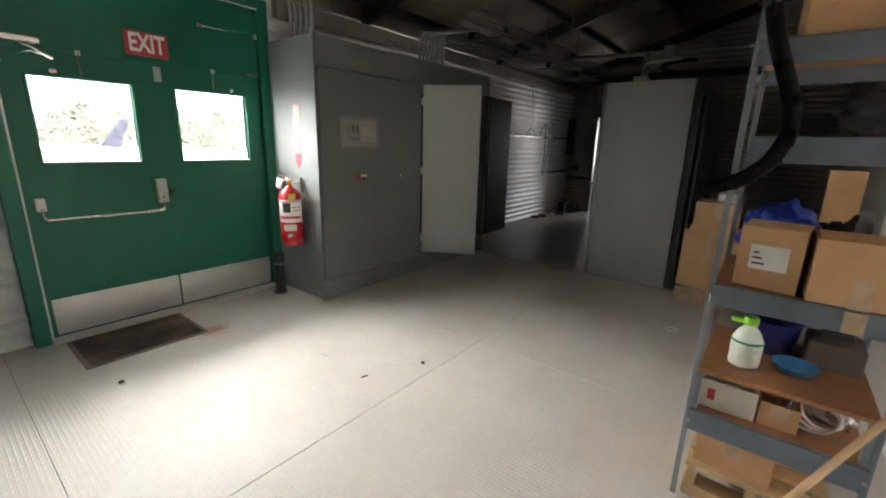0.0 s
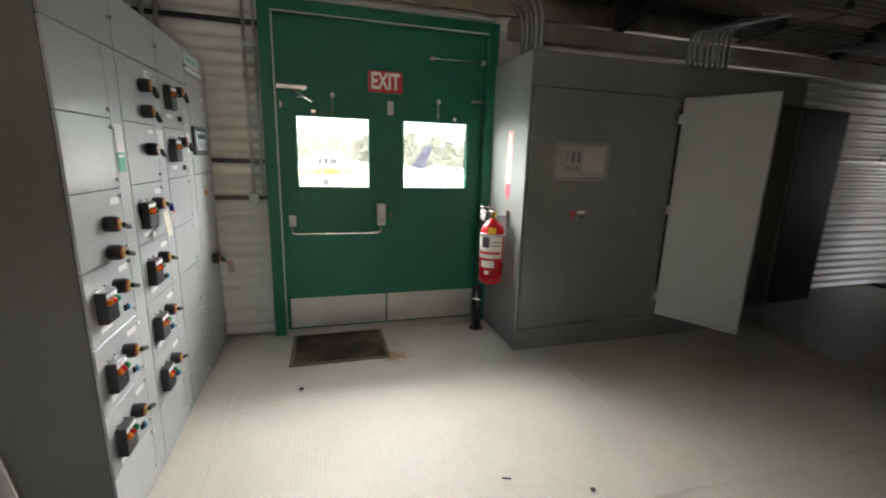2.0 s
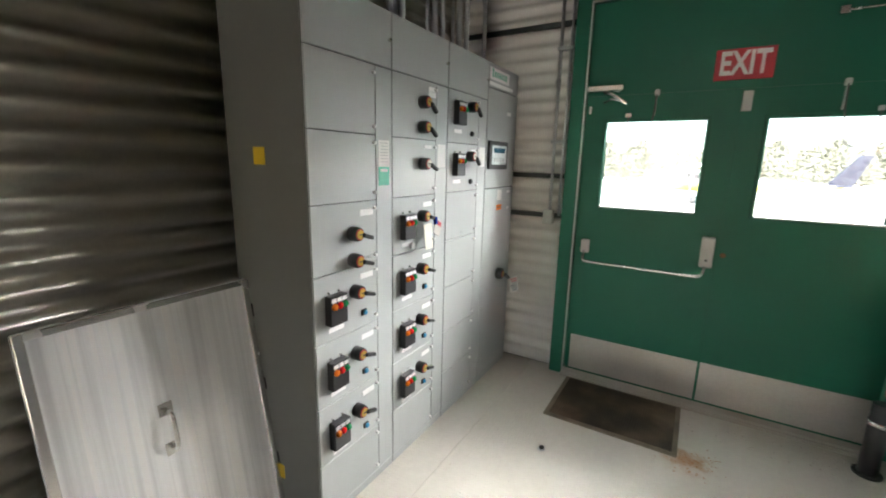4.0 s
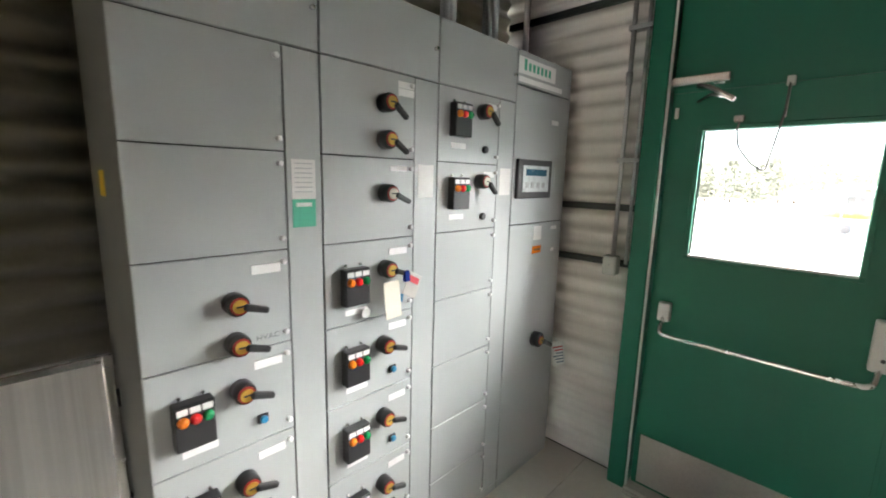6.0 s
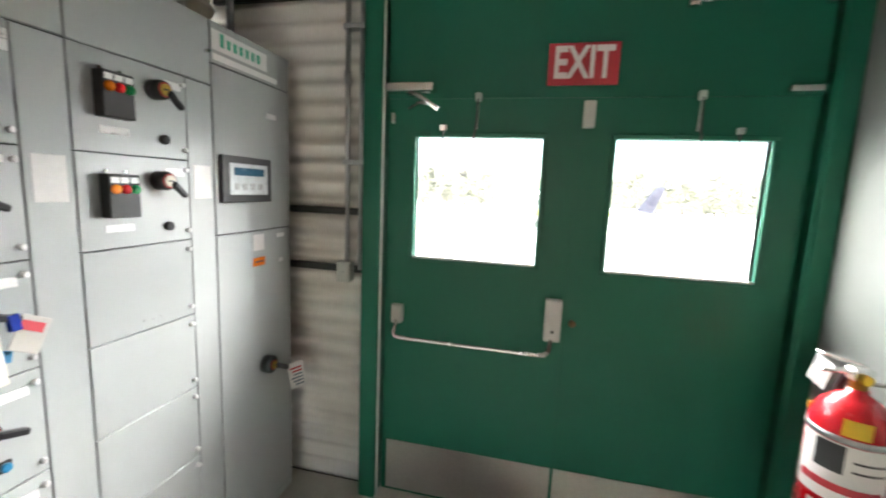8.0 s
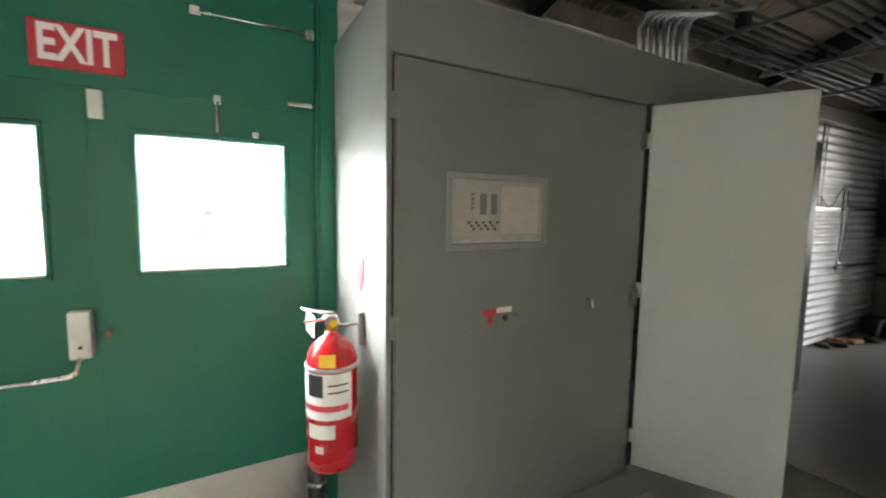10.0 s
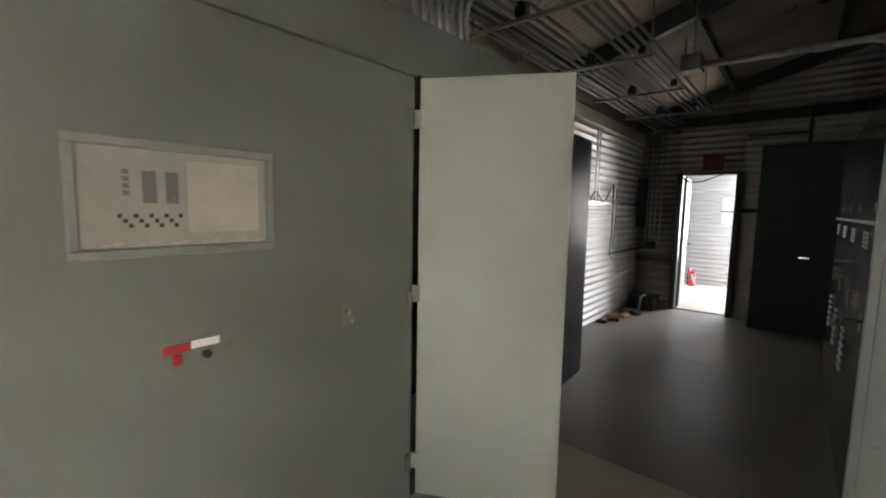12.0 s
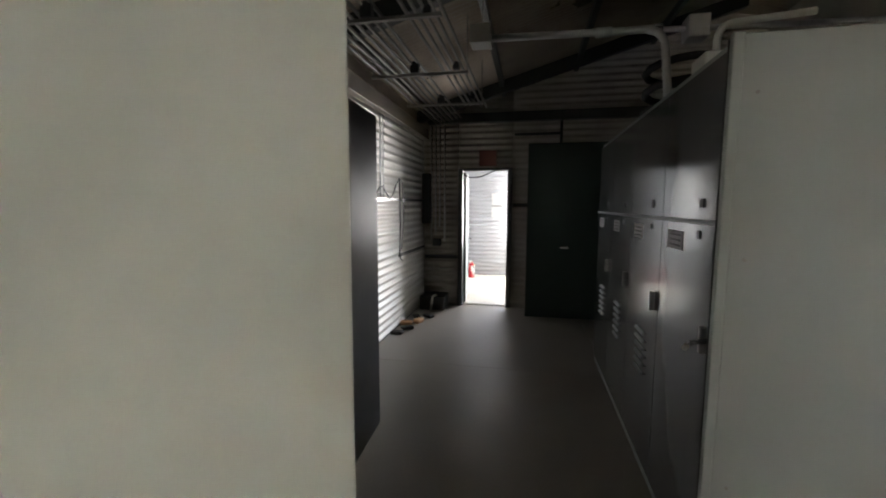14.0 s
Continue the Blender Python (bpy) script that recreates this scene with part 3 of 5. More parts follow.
for q in ((1.36, 1.40, 0.0, 2.71), (3.16, 3.20, 0.0, 2.71), (2.255, 2.305, 0.03, 2.12), (1.36, 3.20, 2.085, 2.135), (1.36, 3.20, 2.68, 2.73)):
    box(-4.80, -4.757, q[0], q[1], q[2], q[3], 0.002, stops)
part("door_stop", stops, M_GREEN, exit_frame)
part("centre_strip", box(-4.7015, -4.699, 2.272, 2.288, 0.04, 2.10, 0.001), M_GREEN, left_leaf)
part("sill_angle", box(-4.63, -4.605, 1.37, 3.19, 0.0, 0.022, 0.004), M_CONC, exit_frame, "chipped sill edge")

bar = part("push_bar", tube(bend([(-4.665, 1.46, 1.02), (-4.615, 1.46, 0.945), (-4.612, 1.52, 0.943), (-4.612, 2.15, 0.94), (-4.615, 2.215, 0.945), (-4.66, 2.226, 1.03)], 0.03), 0.0105, 10),
           M_CHROME, left_leaf, "bright metal push bar")
part("bar_bracket", box(-4.70, -4.655, 1.432, 1.488, 1.0, 1.095, 0.008, seg=2), M_CASE, bar)
lc = part("latch_case", box(-4.70, -4.64, 2.19, 2.265, 1.0, 1.197, 0.008, seg=2), M_CASE, bar)
part("keyhole", lathe([(0.008, 0), (0.008, 0.003)], (-4.64, 2.228, 1.05), 10, "x"), M_BLACK, lc)
part("latch_knob", lathe([(0.010, 0), (0.008, 0.02), (0.015, 0.025), (0.016, 0.036), (0.009, 0.041)], (-4.70, 2.315, 1.09), 14, "x"), M_KNOB, right_leaf, "small brass knob")
part("strike_box", box(-4.70, -4.675, 2.288, 2.338, 1.975, 2.09, 0.004), M_SEAL, right_leaf, "pale metal strike plate")
closer = part("door_closer", box(-4.70, -4.63, 1.385, 1.62, 2.128, 2.168, 0.008, seg=2), M_CHROME, exit_frame, "aluminium door closer")
part("closer_arm", tube([(-4.64, 1.50, 2.12), (-4.60, 1.56, 2.10), (-4.56, 1.66, 2.035)], 0.012, 8), M_CHROME, closer)
part("closer_link", tube([(-4.575, 1.625, 2.055), (-4.62, 1.56, 2.075), (-4.66, 1.50, 2.055)], 0.008, 8), M_CHROME, closer)
part("closer_shoe", box(-4.70, -4.66, 1.645, 1.685, 1.955, 1.985, 0.004), M_CHROME, left_leaf)
part("hinge_tab", box(-4.70, -4.685, 1.40, 1.415, 1.99, 2.04, 0.002), M_SEAL, left_leaf)
stay = part("stay_rod", tube([(-4.672, 2.69, 2.47), (-4.672, 3.15, 2.47)], 0.006, 8), M_CHROME, exit_frame, "thin metal stay rod")
part("stay_block", box(-4.70, -4.66, 2.655, 2.695, 2.452, 2.492, 0.004), M_CHROME, stay)
part("stay_block", box(-4.70, -4.66, 3.135, 3.175, 2.44, 2.49, 0.004), M_CHROME, stay)
part("stay_block", box(-4.70, -4.66, 3.05, 3.165, 2.118, 2.142, 0.004), M_CHROME, exit_frame)
for leaf, y in ((left_leaf, 1.822), (right_leaf, 2.75)):
    r = part("chain_bar", tube([(-4.68, y, 2.12), (-4.685, y - 0.004, 1.965)], 0.005, 6), M_SEAL, leaf, "slim metal safety chain bar")
    part("chain_plate", box(-4.70, -4.675, y - 0.014, y + 0.014, 2.09, 2.128, 0.003), M_SEAL, r)
cord = thing("cord_loop", (-4.69, 1.76, 1.75), "thin pale cord looped over the exit door window", "cord")
part("cord", tube(bend([(-4.676, 1.821, 2.10), (-4.678, 1.818, 1.985), (-4.68, 1.778, 1.745), (-4.68, 1.73, 1.775), (-4.68, 1.672, 1.85), (-4.68, 1.659, 1.93), (-4.68, 1.668, 1.962)], 0.02), 0.0042, 6), M_CORD, cord)

cord = thing("cord_loop", (-4.69, 2.82, 1.76), "thin grey cord looped over the exit door window", "cord")
part("cord", tube(bend([(-4.676, 2.751, 2.10), (-4.678, 2.754, 1.985), (-4.68, 2.778, 1.79), (-4.68, 2.833, 1.762), (-4.68, 2.879, 1.832), (-4.68, 2.90, 1.90), (-4.68, 2.905, 1.962)], 0.02), 0.0042, 6), M_CORD, cord)
part("cord_clip", box(-4.70, -4.672, 2.893, 2.917, 1.955, 1.98, 0.003), M_SEAL, cord)

sign = thing("exit_sign", (-4.69, 2.27, 2.16), "red exit sign with white letters on the green door", "sign")
part("board", box(-4.700, -4.690, 2.122, 2.418, 2.157, 2.333, 0.002), M_SIGN, sign)


def lettering(name, text, size, m, material, parent, thick=0.0008, bold=0.0, sx=1.0):
    cu = bpy.data.curves.new(name, "FONT")
    cu.body, cu.size, cu.extrude, cu.align_x, cu.align_y, cu.offset = text, size, thick, "CENTER", "CENTER", bold
    tmp = new(name + "_curve", cu)
    dg = bpy.context.evaluated_depsgraph_get()
    me = bpy.data.meshes.new_from_object(tmp.evaluated_get(dg))
    bpy.data.objects.remove(tmp)
    bm = bmesh.new()
    bm.from_mesh(me)
    bmesh.ops.scale(bm, vec=(sx, 1, 1), verts=bm.verts)
    bm.transform(m)
    return part(name, bm, material, parent)


lettering("letters", "EXIT", 0.185, pose(-4.6885, 2.27, 2.245, 90, 0, 90), M_SIGN_W, sign, bold=0.005, sx=0.66)

mat_ob = thing("door_mat", (-4.35, 1.82, 0), "brown ribbed mat with a rubber border before the exit", "mat")
part("border", box(-4.62, -4.02, 1.425, 2.215, 0.0, 0.009, 0.004), M_MAT_EDGE, mat_ob, "dusty tan border")
ribs = bmesh.new()
cols = [[ribs.verts.new((x, 1.456 + k * 0.0076, 0.0105 + 0.003 * (k % 2))) for x in (-4.588, -4.052)] for k in range(97)]
for p, q in zip(cols, cols[1:]):
    ribs.faces.new((p[0], p[1], q[1], q[0]))
part("mat_surface", ribs, M_MAT, mat_ob, "worn brown pile")

# ---- fittings of the control cabinets ----
DOOR = {C1: (-2.605, -2.994), C2: (-3.112, -3.494), C3: (-3.617, -4.004)}


def bolts(door, x, z0, z1):
    for z in (z1 - 0.035, z0 + 0.035):
        part("latch_screw", lathe([(0.0085, 0), (0.0085, 0.011), (0.006, 0.014)], (x, 0.875, z), 8, "y"), M_PLATED, door)


def unit(c, k, drop=0.0):
    east, west = DOOR[c]
    d = panel(c, west, east, Z[k + 1], Z[k])
    bolts(d, west + 0.018, Z[k + 1], Z[k])
    return d


def plate(d, x, z, w, h, material=None, name="label_plate", y=0.875):
    return part(name, box(x - w / 2, x + w / 2, y, y + 0.0018, z - h / 2, z + h / 2, 0.0005), material or M_WHITE, d)


def handle(d, x, z, turn=-14, face=None, k=1.0):
    """A rotary switch: black drum, coloured collar, brass plate and a lever that points west."""
    s = part("switch_handle", lathe([(0.032 * k, 0), (0.032 * k, 0.036), (0.029 * k, 0.042), (0.020 * k, 0.044)], (x, 0.875, z), 18, "y"), M_BLACK, d, "black rotary switch")
    part("drum_rim", lathe([(0.0285, 0), (0.0285, 0.003)], (x, 0.917, z), 18, "y"), M_RUBBER, s)
    part("collar", lathe([(0.0245, 0), (0.0245, 0.004)], (x, 0.919, z), 18, "y"), M_DARKRED, s, "red collar")
    part("face_plate", lathe([(0.019, 0), (0.019, 0.004)], (x, 0.923, z), 14, "y"), face or M_BRASS, s, "yellow face plate")
    part("key_slot", box(x - 0.010, x + 0.010, 0.927, 0.9285, z - 0.0025, z + 0.0025), M_BLACK, s)
    lv = box(-0.078, -0.010, -0.004, 0.018, -0.0125, 0.0125, 0.005)
    for v in lv.verts:
        if v.co.x < -0.06:
            v.co.z = v.co.z * 0.7 - 0.004
        if v.co.x > -0.03:
            v.co.z *= 0.8
    lv.transform(pose(x, 0.921, z, 0, turn, 0) @ Matrix.Scale(k, 4))
    part("lever", lv, M_BLACK, s)
    return s


def pilot(d, x, z, size=1.0):
    """A black pilot box with an orange, a red and a green lens under three white labels."""
    w, h = 0.104 * size, 0.138 * size
    p = part("pilot_box", box(x - w / 2, x + w / 2, 0.875, 0.913, z - h / 2, z + h / 2, 0.003), M_BLACK, d, "black pilot light box")
    for k, m in enumerate((M_ORANGE, M_REDLENS, M_GREENLENS)):
        lx = x + (1 - k) * w * 0.31
        part("lens", lathe([(0.0145, 0), (0.0145, 0.006), (0.012, 0.012), (0.006, 0.016)], (lx, 0.913, z + h * 0.16), 14, "y"), m, p)
        part("lens_label", box(lx - 0.0125, lx + 0.0125, 0.913, 0.9145, z + h * 0.30, z + h * 0.43), M_WHITE, p)
    for s in (-1, 1):
        part("box_screw", lathe([(0.005, 0), (0.005, 0.008)], (x + s * w * 0.3, 0.875, z + h / 2 + 0.008), 8, "y"), M_CHROME, p)
    return p


def starter(c, k, x_pilot, x_handle, blue=True):
    """One starter unit: door, switch, pilot box, reset button and labels."""
    d = unit(c, k)
    top = Z[k]
    west = DOOR[c][1]
    handle(d, x_handle, top - 0.108)
    pilot(d, x_pilot, top - 0.15, 0.93)
    plate(d, west + 0.075, top - 0.05, 0.085, 0.026)
    plate(d, x_pilot - 0.015, top - 0.246, 0.09, 0.02)
    if blue:
        b = part("reset_button", box(west + 0.085, west + 0.117, 0.875, 0.886, top - 0.236, top - 0.207, 0.003), M_BLACK, d)
        part("button_cap", lathe([(0.012, 0), (0.012, 0.006), (0.009, 0.009)], (west + 0.101, 0.886, top - 0.2215), 14, "y"), M_BLUE, b, "blue reset button")
    return d


def cover(c, x0, x1, z=2.04):
    d = part("top_cover", box(x0 + 0.003, x1 - 0.003, 0.862, 0.874, z + 0.003, 2.279, 0.002), M_MCC, c)
    part("cover_screw", lathe([(0.008, 0), (0.008, 0.011), (0.005, 0.014)], (x0 + 0.02, 0.874, 2.16), 10, "y"), M_CHROME, d)
    return d


def wireway(c, x0, x1):
    return part("wireway_door", box(x0 + 0.003, x1 - 0.003, 0.862, 0.874, 0.053, 2.037, 0.002), M_MCC, c)


for c, x0, x1 in ((C1, -3.112, -2.605), (C2, -3.617, -3.112), (C3, -4.128, -3.617), (C4, -4.64, -4.128)):
    part("base_skirt", box(x0 + 0.002, x1 - 0.002, 0.862, 0.872, 0.003, 0.047, 0.002), M_MCC, c)
    part("shadow_joint", box(x0 + 0.002, x1 - 0.002, 0.862, 0.8632, 0.05, 2.277), M_MCC_DARK, c)
    part("joint_strip", box(x0 - 0.0014, x0 + 0.0014, 0.80, 0.866, 0.01, 2.28), M_MCC_DARK, c)
for c, x0, x1 in ((C1, -3.112, -2.605), (C2, -3.617, -3.112), (C3, -4.128, -3.617)):
    cover(c, x0, x1)
W1, W2, W3 = wireway(C1, -3.112, -2.994), wireway(C2, -3.617, -3.494), wireway(C3, -4.128, -4.004)

# first section
unit(C1, 0), unit(C1, 1)
d = unit(C1, 2)
handle(d, -2.83, 1.325), handle(d, -2.83, 1.208)
plate(d, -2.925, 1.41, 0.085, 0.028)
lettering("pencil_writing", "HVAC", 0.024, pose(-2.922, 0.8756, 1.203, 90, 0, 180), M_PENCIL, d, thick=0.0002, sx=1.1)
for k in (3, 4, 5):
    starter(C1, k, -2.708, -2.836)
unit(C1, 6)
plate(W1, -3.05, 1.668, 0.078, 0.118, M_PAPER, "notice", 0.874)
for k in range(7):
    plate(W1, -3.05, 1.715 - 0.014 * k, 0.056, 0.003, M_ZINC, "print_line", 0.8745)
n = plate(W1, -3.05, 1.566, 0.076, 0.085, M_GREENTAG, "green_card", 0.874)
plate(W1, -3.05, 1.592, 0.05, 0.012, M_PAPER, "print_line", 0.8745)

# second section
d = unit(C2, 0)
handle(d, -3.352, 1.93, -35), handle(d, -3.352, 1.808, -30)
plate(d, -3.452, 1.99, 0.075, 0.05)
plate(d, -3.452, 1.991, 0.07, 0.002, M_ZINC, "print_line", 0.8775)
d = unit(C2, 1)
handle(d, -3.358, 1.625, -20, M_CREAM)
plate(d, -3.42, 1.712, 0.075, 0.018)
d = starter(C2, 2, -3.218, -3.356, False)
for x, z, w, h, mm, nm, lab, ry in ((-3.352, 1.245, 0.072, 0.135, M_CREAM, "tag", "cream card tag", 3), (-3.445, 1.285, 0.07, 0.09, M_DUSTY, "tag", "grey printed tag", -28),
                                (-3.41, 1.325, 0.022, 0.04, M_NAVY, "padlock", "blue padlock", 4), (-3.40, 1.24, 0.028, 0.03, M_SKYBLUE, "small_tag", "light blue tag", -14)):
    tg = box(-w / 2, w / 2, 0, 0.003 if "tag" in nm else 0.016, -h / 2, h / 2, 0.001)
    tg.transform(pose(x, 0.928 if nm != "small_tag" else 0.912, z, 4, ry, 0))
    part(nm, tg, mm, d, lab)
tg = box(-0.028, 0.028, 0, 0.001, -0.012, 0.012)
tg.transform(pose(-3.448, 0.9325, 1.305, 4, -28, 0))
part("tag_print", tg, M_SIGN, d)
part("indicator", lathe([(0.012, 0), (0.012, 0.008), (0.018, 0.012), (0.018, 0.02)], (-3.262, 0.875, 1.206), 12, "y"), M_WHITE, d, "white push button")
for k in (3, 4, 5):
    starter(C2, k, -3.218, -3.348)
unit(C2, 6)
plate(W2, -3.555, 1.668, 0.082, 0.125, M_PAPER, "notice", 0.874)

# third section
for k, face in ((0, None), (1, M_CREAM)):
    d = unit(C3, k)
    handle(d, -3.876, Z[k] - 0.075, -38, face)
    pilot(d, -3.728, Z[k] - 0.125, 0.95)
    plate(d, -3.945, Z[k] - 0.045, 0.075, 0.026)
    plate(d, -3.735, Z[k] - 0.225, 0.09, 0.022)
    part("reset_button", lathe([(0.016, 0), (0.016, 0.012), (0.012, 0.016)], (-3.905, 0.875, Z[k] - 0.23), 12, "y"), M_BLACK, d)
for k in (2, 3, 4, 5, 6):
    d = unit(C3, k)
for x in (-3.80, -3.83, -3.86):
    plate(C3, x, 1.205, 0.009, 0.009, M_ZINC, "rivet_mark", 0.875)
plate(W3, -4.068, 1.672, 0.085, 0.125, M_PAPER, "notice", 0.874)

# fourth section: main switch
d4 = part("top_cover", box(-4.637, -4.131, 0.862, 0.874, 2.128, 2.279, 0.002), M_MCC, C4)
plate(d4, -4.30, 2.215, 0.33, 0.075, M_WHITE, "maker_plate", 0.874)
for k in range(7):
    plate(d4, -4.19 - 0.036 * k, 2.215 + (0.006 if k == 0 else 0), 0.022, 0.052 if k == 0 else 0.036, M_GREENTAG, "maker_mark", 0.8745)
plate(d4, -4.34, 2.152, 0.40, 0.024, M_WHITE, "maker_strip", 0.874)
u4 = part("upper_door", box(-4.637, -4.131, 0.862, 0.875, 1.463, 2.122, 0.002), M_MCC, C4)
plate(u4, -4.49, 1.985, 0.07, 0.024)
h4 = part("display_frame", box(-4.463, -4.151, 0.875, 0.893, 1.592, 1.785, 0.004), M_BLACK, u4, "black display bezel")
hs = part("display_face", box(-4.43, -4.19, 0.893, 0.895, 1.625, 1.755), M_SCREEN, h4, "grey display face")
part("lcd_window", box(-4.405, -4.215, 0.895, 0.8962, 1.705, 1.738), M_LCD, hs, "dark blue display window")
for k in range(4):
    part("key", box(-4.392 + 0.05 * k, -4.366 + 0.05 * k, 0.895, 0.8965, 1.645, 1.672), M_ZINC, hs)
plate(u4, -4.55, 1.70, 0.06, 0.11, M_MCC, "blank_plate", 0.8752)
l4 = part("lower_door", box(-4.637, -4.131, 0.862, 0.875, 0.053, 1.457, 0.002), M_MCC, C4)
plate(l4, -4.385, 1.405, 0.075, 0.075, M_PAPER, "notice")
oz = plate(l4, -4.385, 1.315, 0.085, 0.04, M_ORANGE, "warning_label")
plate(l4, -4.385, 1.315, 0.06, 0.008, M_BLACK, "print_line", 0.877)
plate(l4, -4.55, 1.425, 0.06, 0.02), plate(l4, -4.55, 1.30, 0.03, 0.02)
hh = handle(l4, -4.42, 0.80, -25, k=1.35)
TAG = pose(-4.545, 0.965, 0.70, 3, 8, -38)
tg = box(-0.04, 0.04, 0, 0.002, -0.07, 0.07, 0.001)
tg.transform(TAG)
tag4 = part("danger_tag", tg, M_PAPER, l4, "white tag with red print")
for k in range(6):
    tg = box(-0.03, 0.03 - 0.008 * (k % 3), 0.002, 0.003, 0.035 - 0.018 * k, 0.044 - 0.018 * k)
    tg.transform(TAG)
    part("tag_print", tg, M_SIGN if k < 2 else M_RACK, tag4)
part("tag_tie", tube([(-4.50, 0.955, 0.81), (-4.535, 0.962, 0.775)], 0.003, 6), M_WHITE, l4)
for z in (1.645, 0.182):
    solid("sticker", box(-2.6065, -2.604, 0.555, 0.625, z - 0.035, z + 0.035), M_YELLOW, "small square yellow sticker on the cabinet side", "sticker", "yellow stickers")

# ---- aluminium panel leaning beside the control cabinets, on an added wedge body ----
al = thing("aluminium_enclosure", (-2.2, 0.3, 0), "brushed aluminium door panel with a handle leaning on an added wedge body", "enclosure")
ab = bmesh.new()
prof = [(0.40, 0.0), (0.60, 0.0), (0.425, 1.085), (0.36, 1.085)]
va, vb = [[ab.verts.new((x, y, z)) for y, z in prof] for x in (-2.588, -1.86)]
ab.faces.new(va), ab.faces.new(vb[::-1])
for i in range(4):
    ab.faces.new((va[i], vb[i], vb[(i + 1) % 4], va[(i + 1) % 4]))
bmesh.ops.recalc_face_normals(ab, faces=ab.faces[:])
bmesh.ops.bevel(ab, geom=ab.edges[:], offset=0.006, segments=1, affect="EDGES")
part("body", ab, M_ZINC, al)
TL = pose(0, 0.602, 0.0, 9.16, 0, 0)


def on_door(bm):
    bm.transform(TL)
    return bm


adoor = part("sloping_door", on_door(box(-2.60, -1.835, 0.002, 0.022, 0.02, 1.115, 0.004)), M_ALU, al, "brushed streaky aluminium door")
fr = bmesh.new()
for q in ((-2.60, -2.572, 0.02, 1.115), (-1.863, -1.835, 0.02, 1.115), (-2.572, -1.863, 1.09, 1.115)):
    box(q[0], q[1], 0.020, 0.030, q[2], q[3], 0.003, fr)
part("door_rim", on_door(fr), M_CHROME, adoor, "raised bright rim")
part("pull_handle", on_door(tube(bend([(-2.19, 0.022, 0.555), (-2.19, 0.07, 0.555), (-2.19, 0.07, 0.70), (-2.19, 0.022, 0.70)], 0.03), 0.009, 10)), M_CHROME, adoor, "chrome pull handle")
for z in (0.55, 0.705):
    part("handle_plate", on_door(box(-2.215, -2.165, 0.022, 0.026, z - 0.025, z + 0.025, 0.002)), M_CHROME, adoor)
for z in (0.25, 0.62, 0.97):
    part("edge_clip", on_door(box(-2.606, -2.596, 0.0, 0.03, z - 0.03, z + 0.03, 0.002)), M_BLACK, adoor)

# ---- west wall between cabinets and exit ----
wg = thing("wall_girt_west", (-4.74, 1.0, 1.2), "dark steel wall girts beside the exit frame", "girt", kind="structure")
for z in (1.245, 1.549, 2.62):
    part("girt", box(-4.752, -4.722, 0.37, 1.268, z - 0.018, z + 0.018, 0.003), M_CAB_DARK, wg)
cw = thing("wall_conduit", (-4.70, 1.15, 1.2), "galvanised conduits with a junction box beside the exit", "conduit")
part("pipe", tube([(-4.705, 1.165, 1.27), (-4.705, 1.16, 2.95)], 0.012, 8), M_ZINC, cw)
part("pipe", tube([(-4.705, 1.235, 1.25), (-4.705, 1.235, 2.95)], 0.010, 8), M_ZINC, cw)
jb = part("junction_box", box(-4.722, -4.66, 1.125, 1.20, 1.185, 1.29, 0.006), M_SEAL, cw, "pale junction box")
part("cover_screw", lathe([(0.005, 0), (0.005, 0.004)], (-4.66, 1.163, 1.24), 8, "x"), M_ZINC, jb)
for z in (1.80, 2.45):
    part("strap", box(-4.74, -4.69, 1.14, 1.255, z - 0.012, z + 0.012, 0.002), M_ZINC, cw)
part("coupling", tube([(-4.705, 1.16, 2.18), (-4.705, 1.16, 2.24)], 0.017, 8), M_ZINC, cw)

mc = thing("riser_conduits", (-3.9, 0.45, 2.285), "galvanised conduits rising from the control cabinets", "conduit")
for k, x in enumerate((-3.20, -3.42, -3.66, -3.72, -3.95, -4.01, -4.08, -4.27, -4.34, -4.42, -4.55)):
    y = 0.42 + 0.10 * ((k * 5) % 3)
    part("pipe", tube(bend([(x, y, 2.285), (x, y, 2.75 + 0.05 * (k % 3)), (x - 0.02, 0.395 + 0.02 * (k % 2), 3.05 + 0.05 * (k % 3))], 0.06), 0.013 + 0.004 * (k % 3), 8), M_ZINC, mc)
    part("lock_nut", lathe([(0.026, 0), (0.026, 0.03), (0.021, 0.035)], (x, y, 2.285), 8), M_ZINC, mc)

# ---- fire extinguisher ----


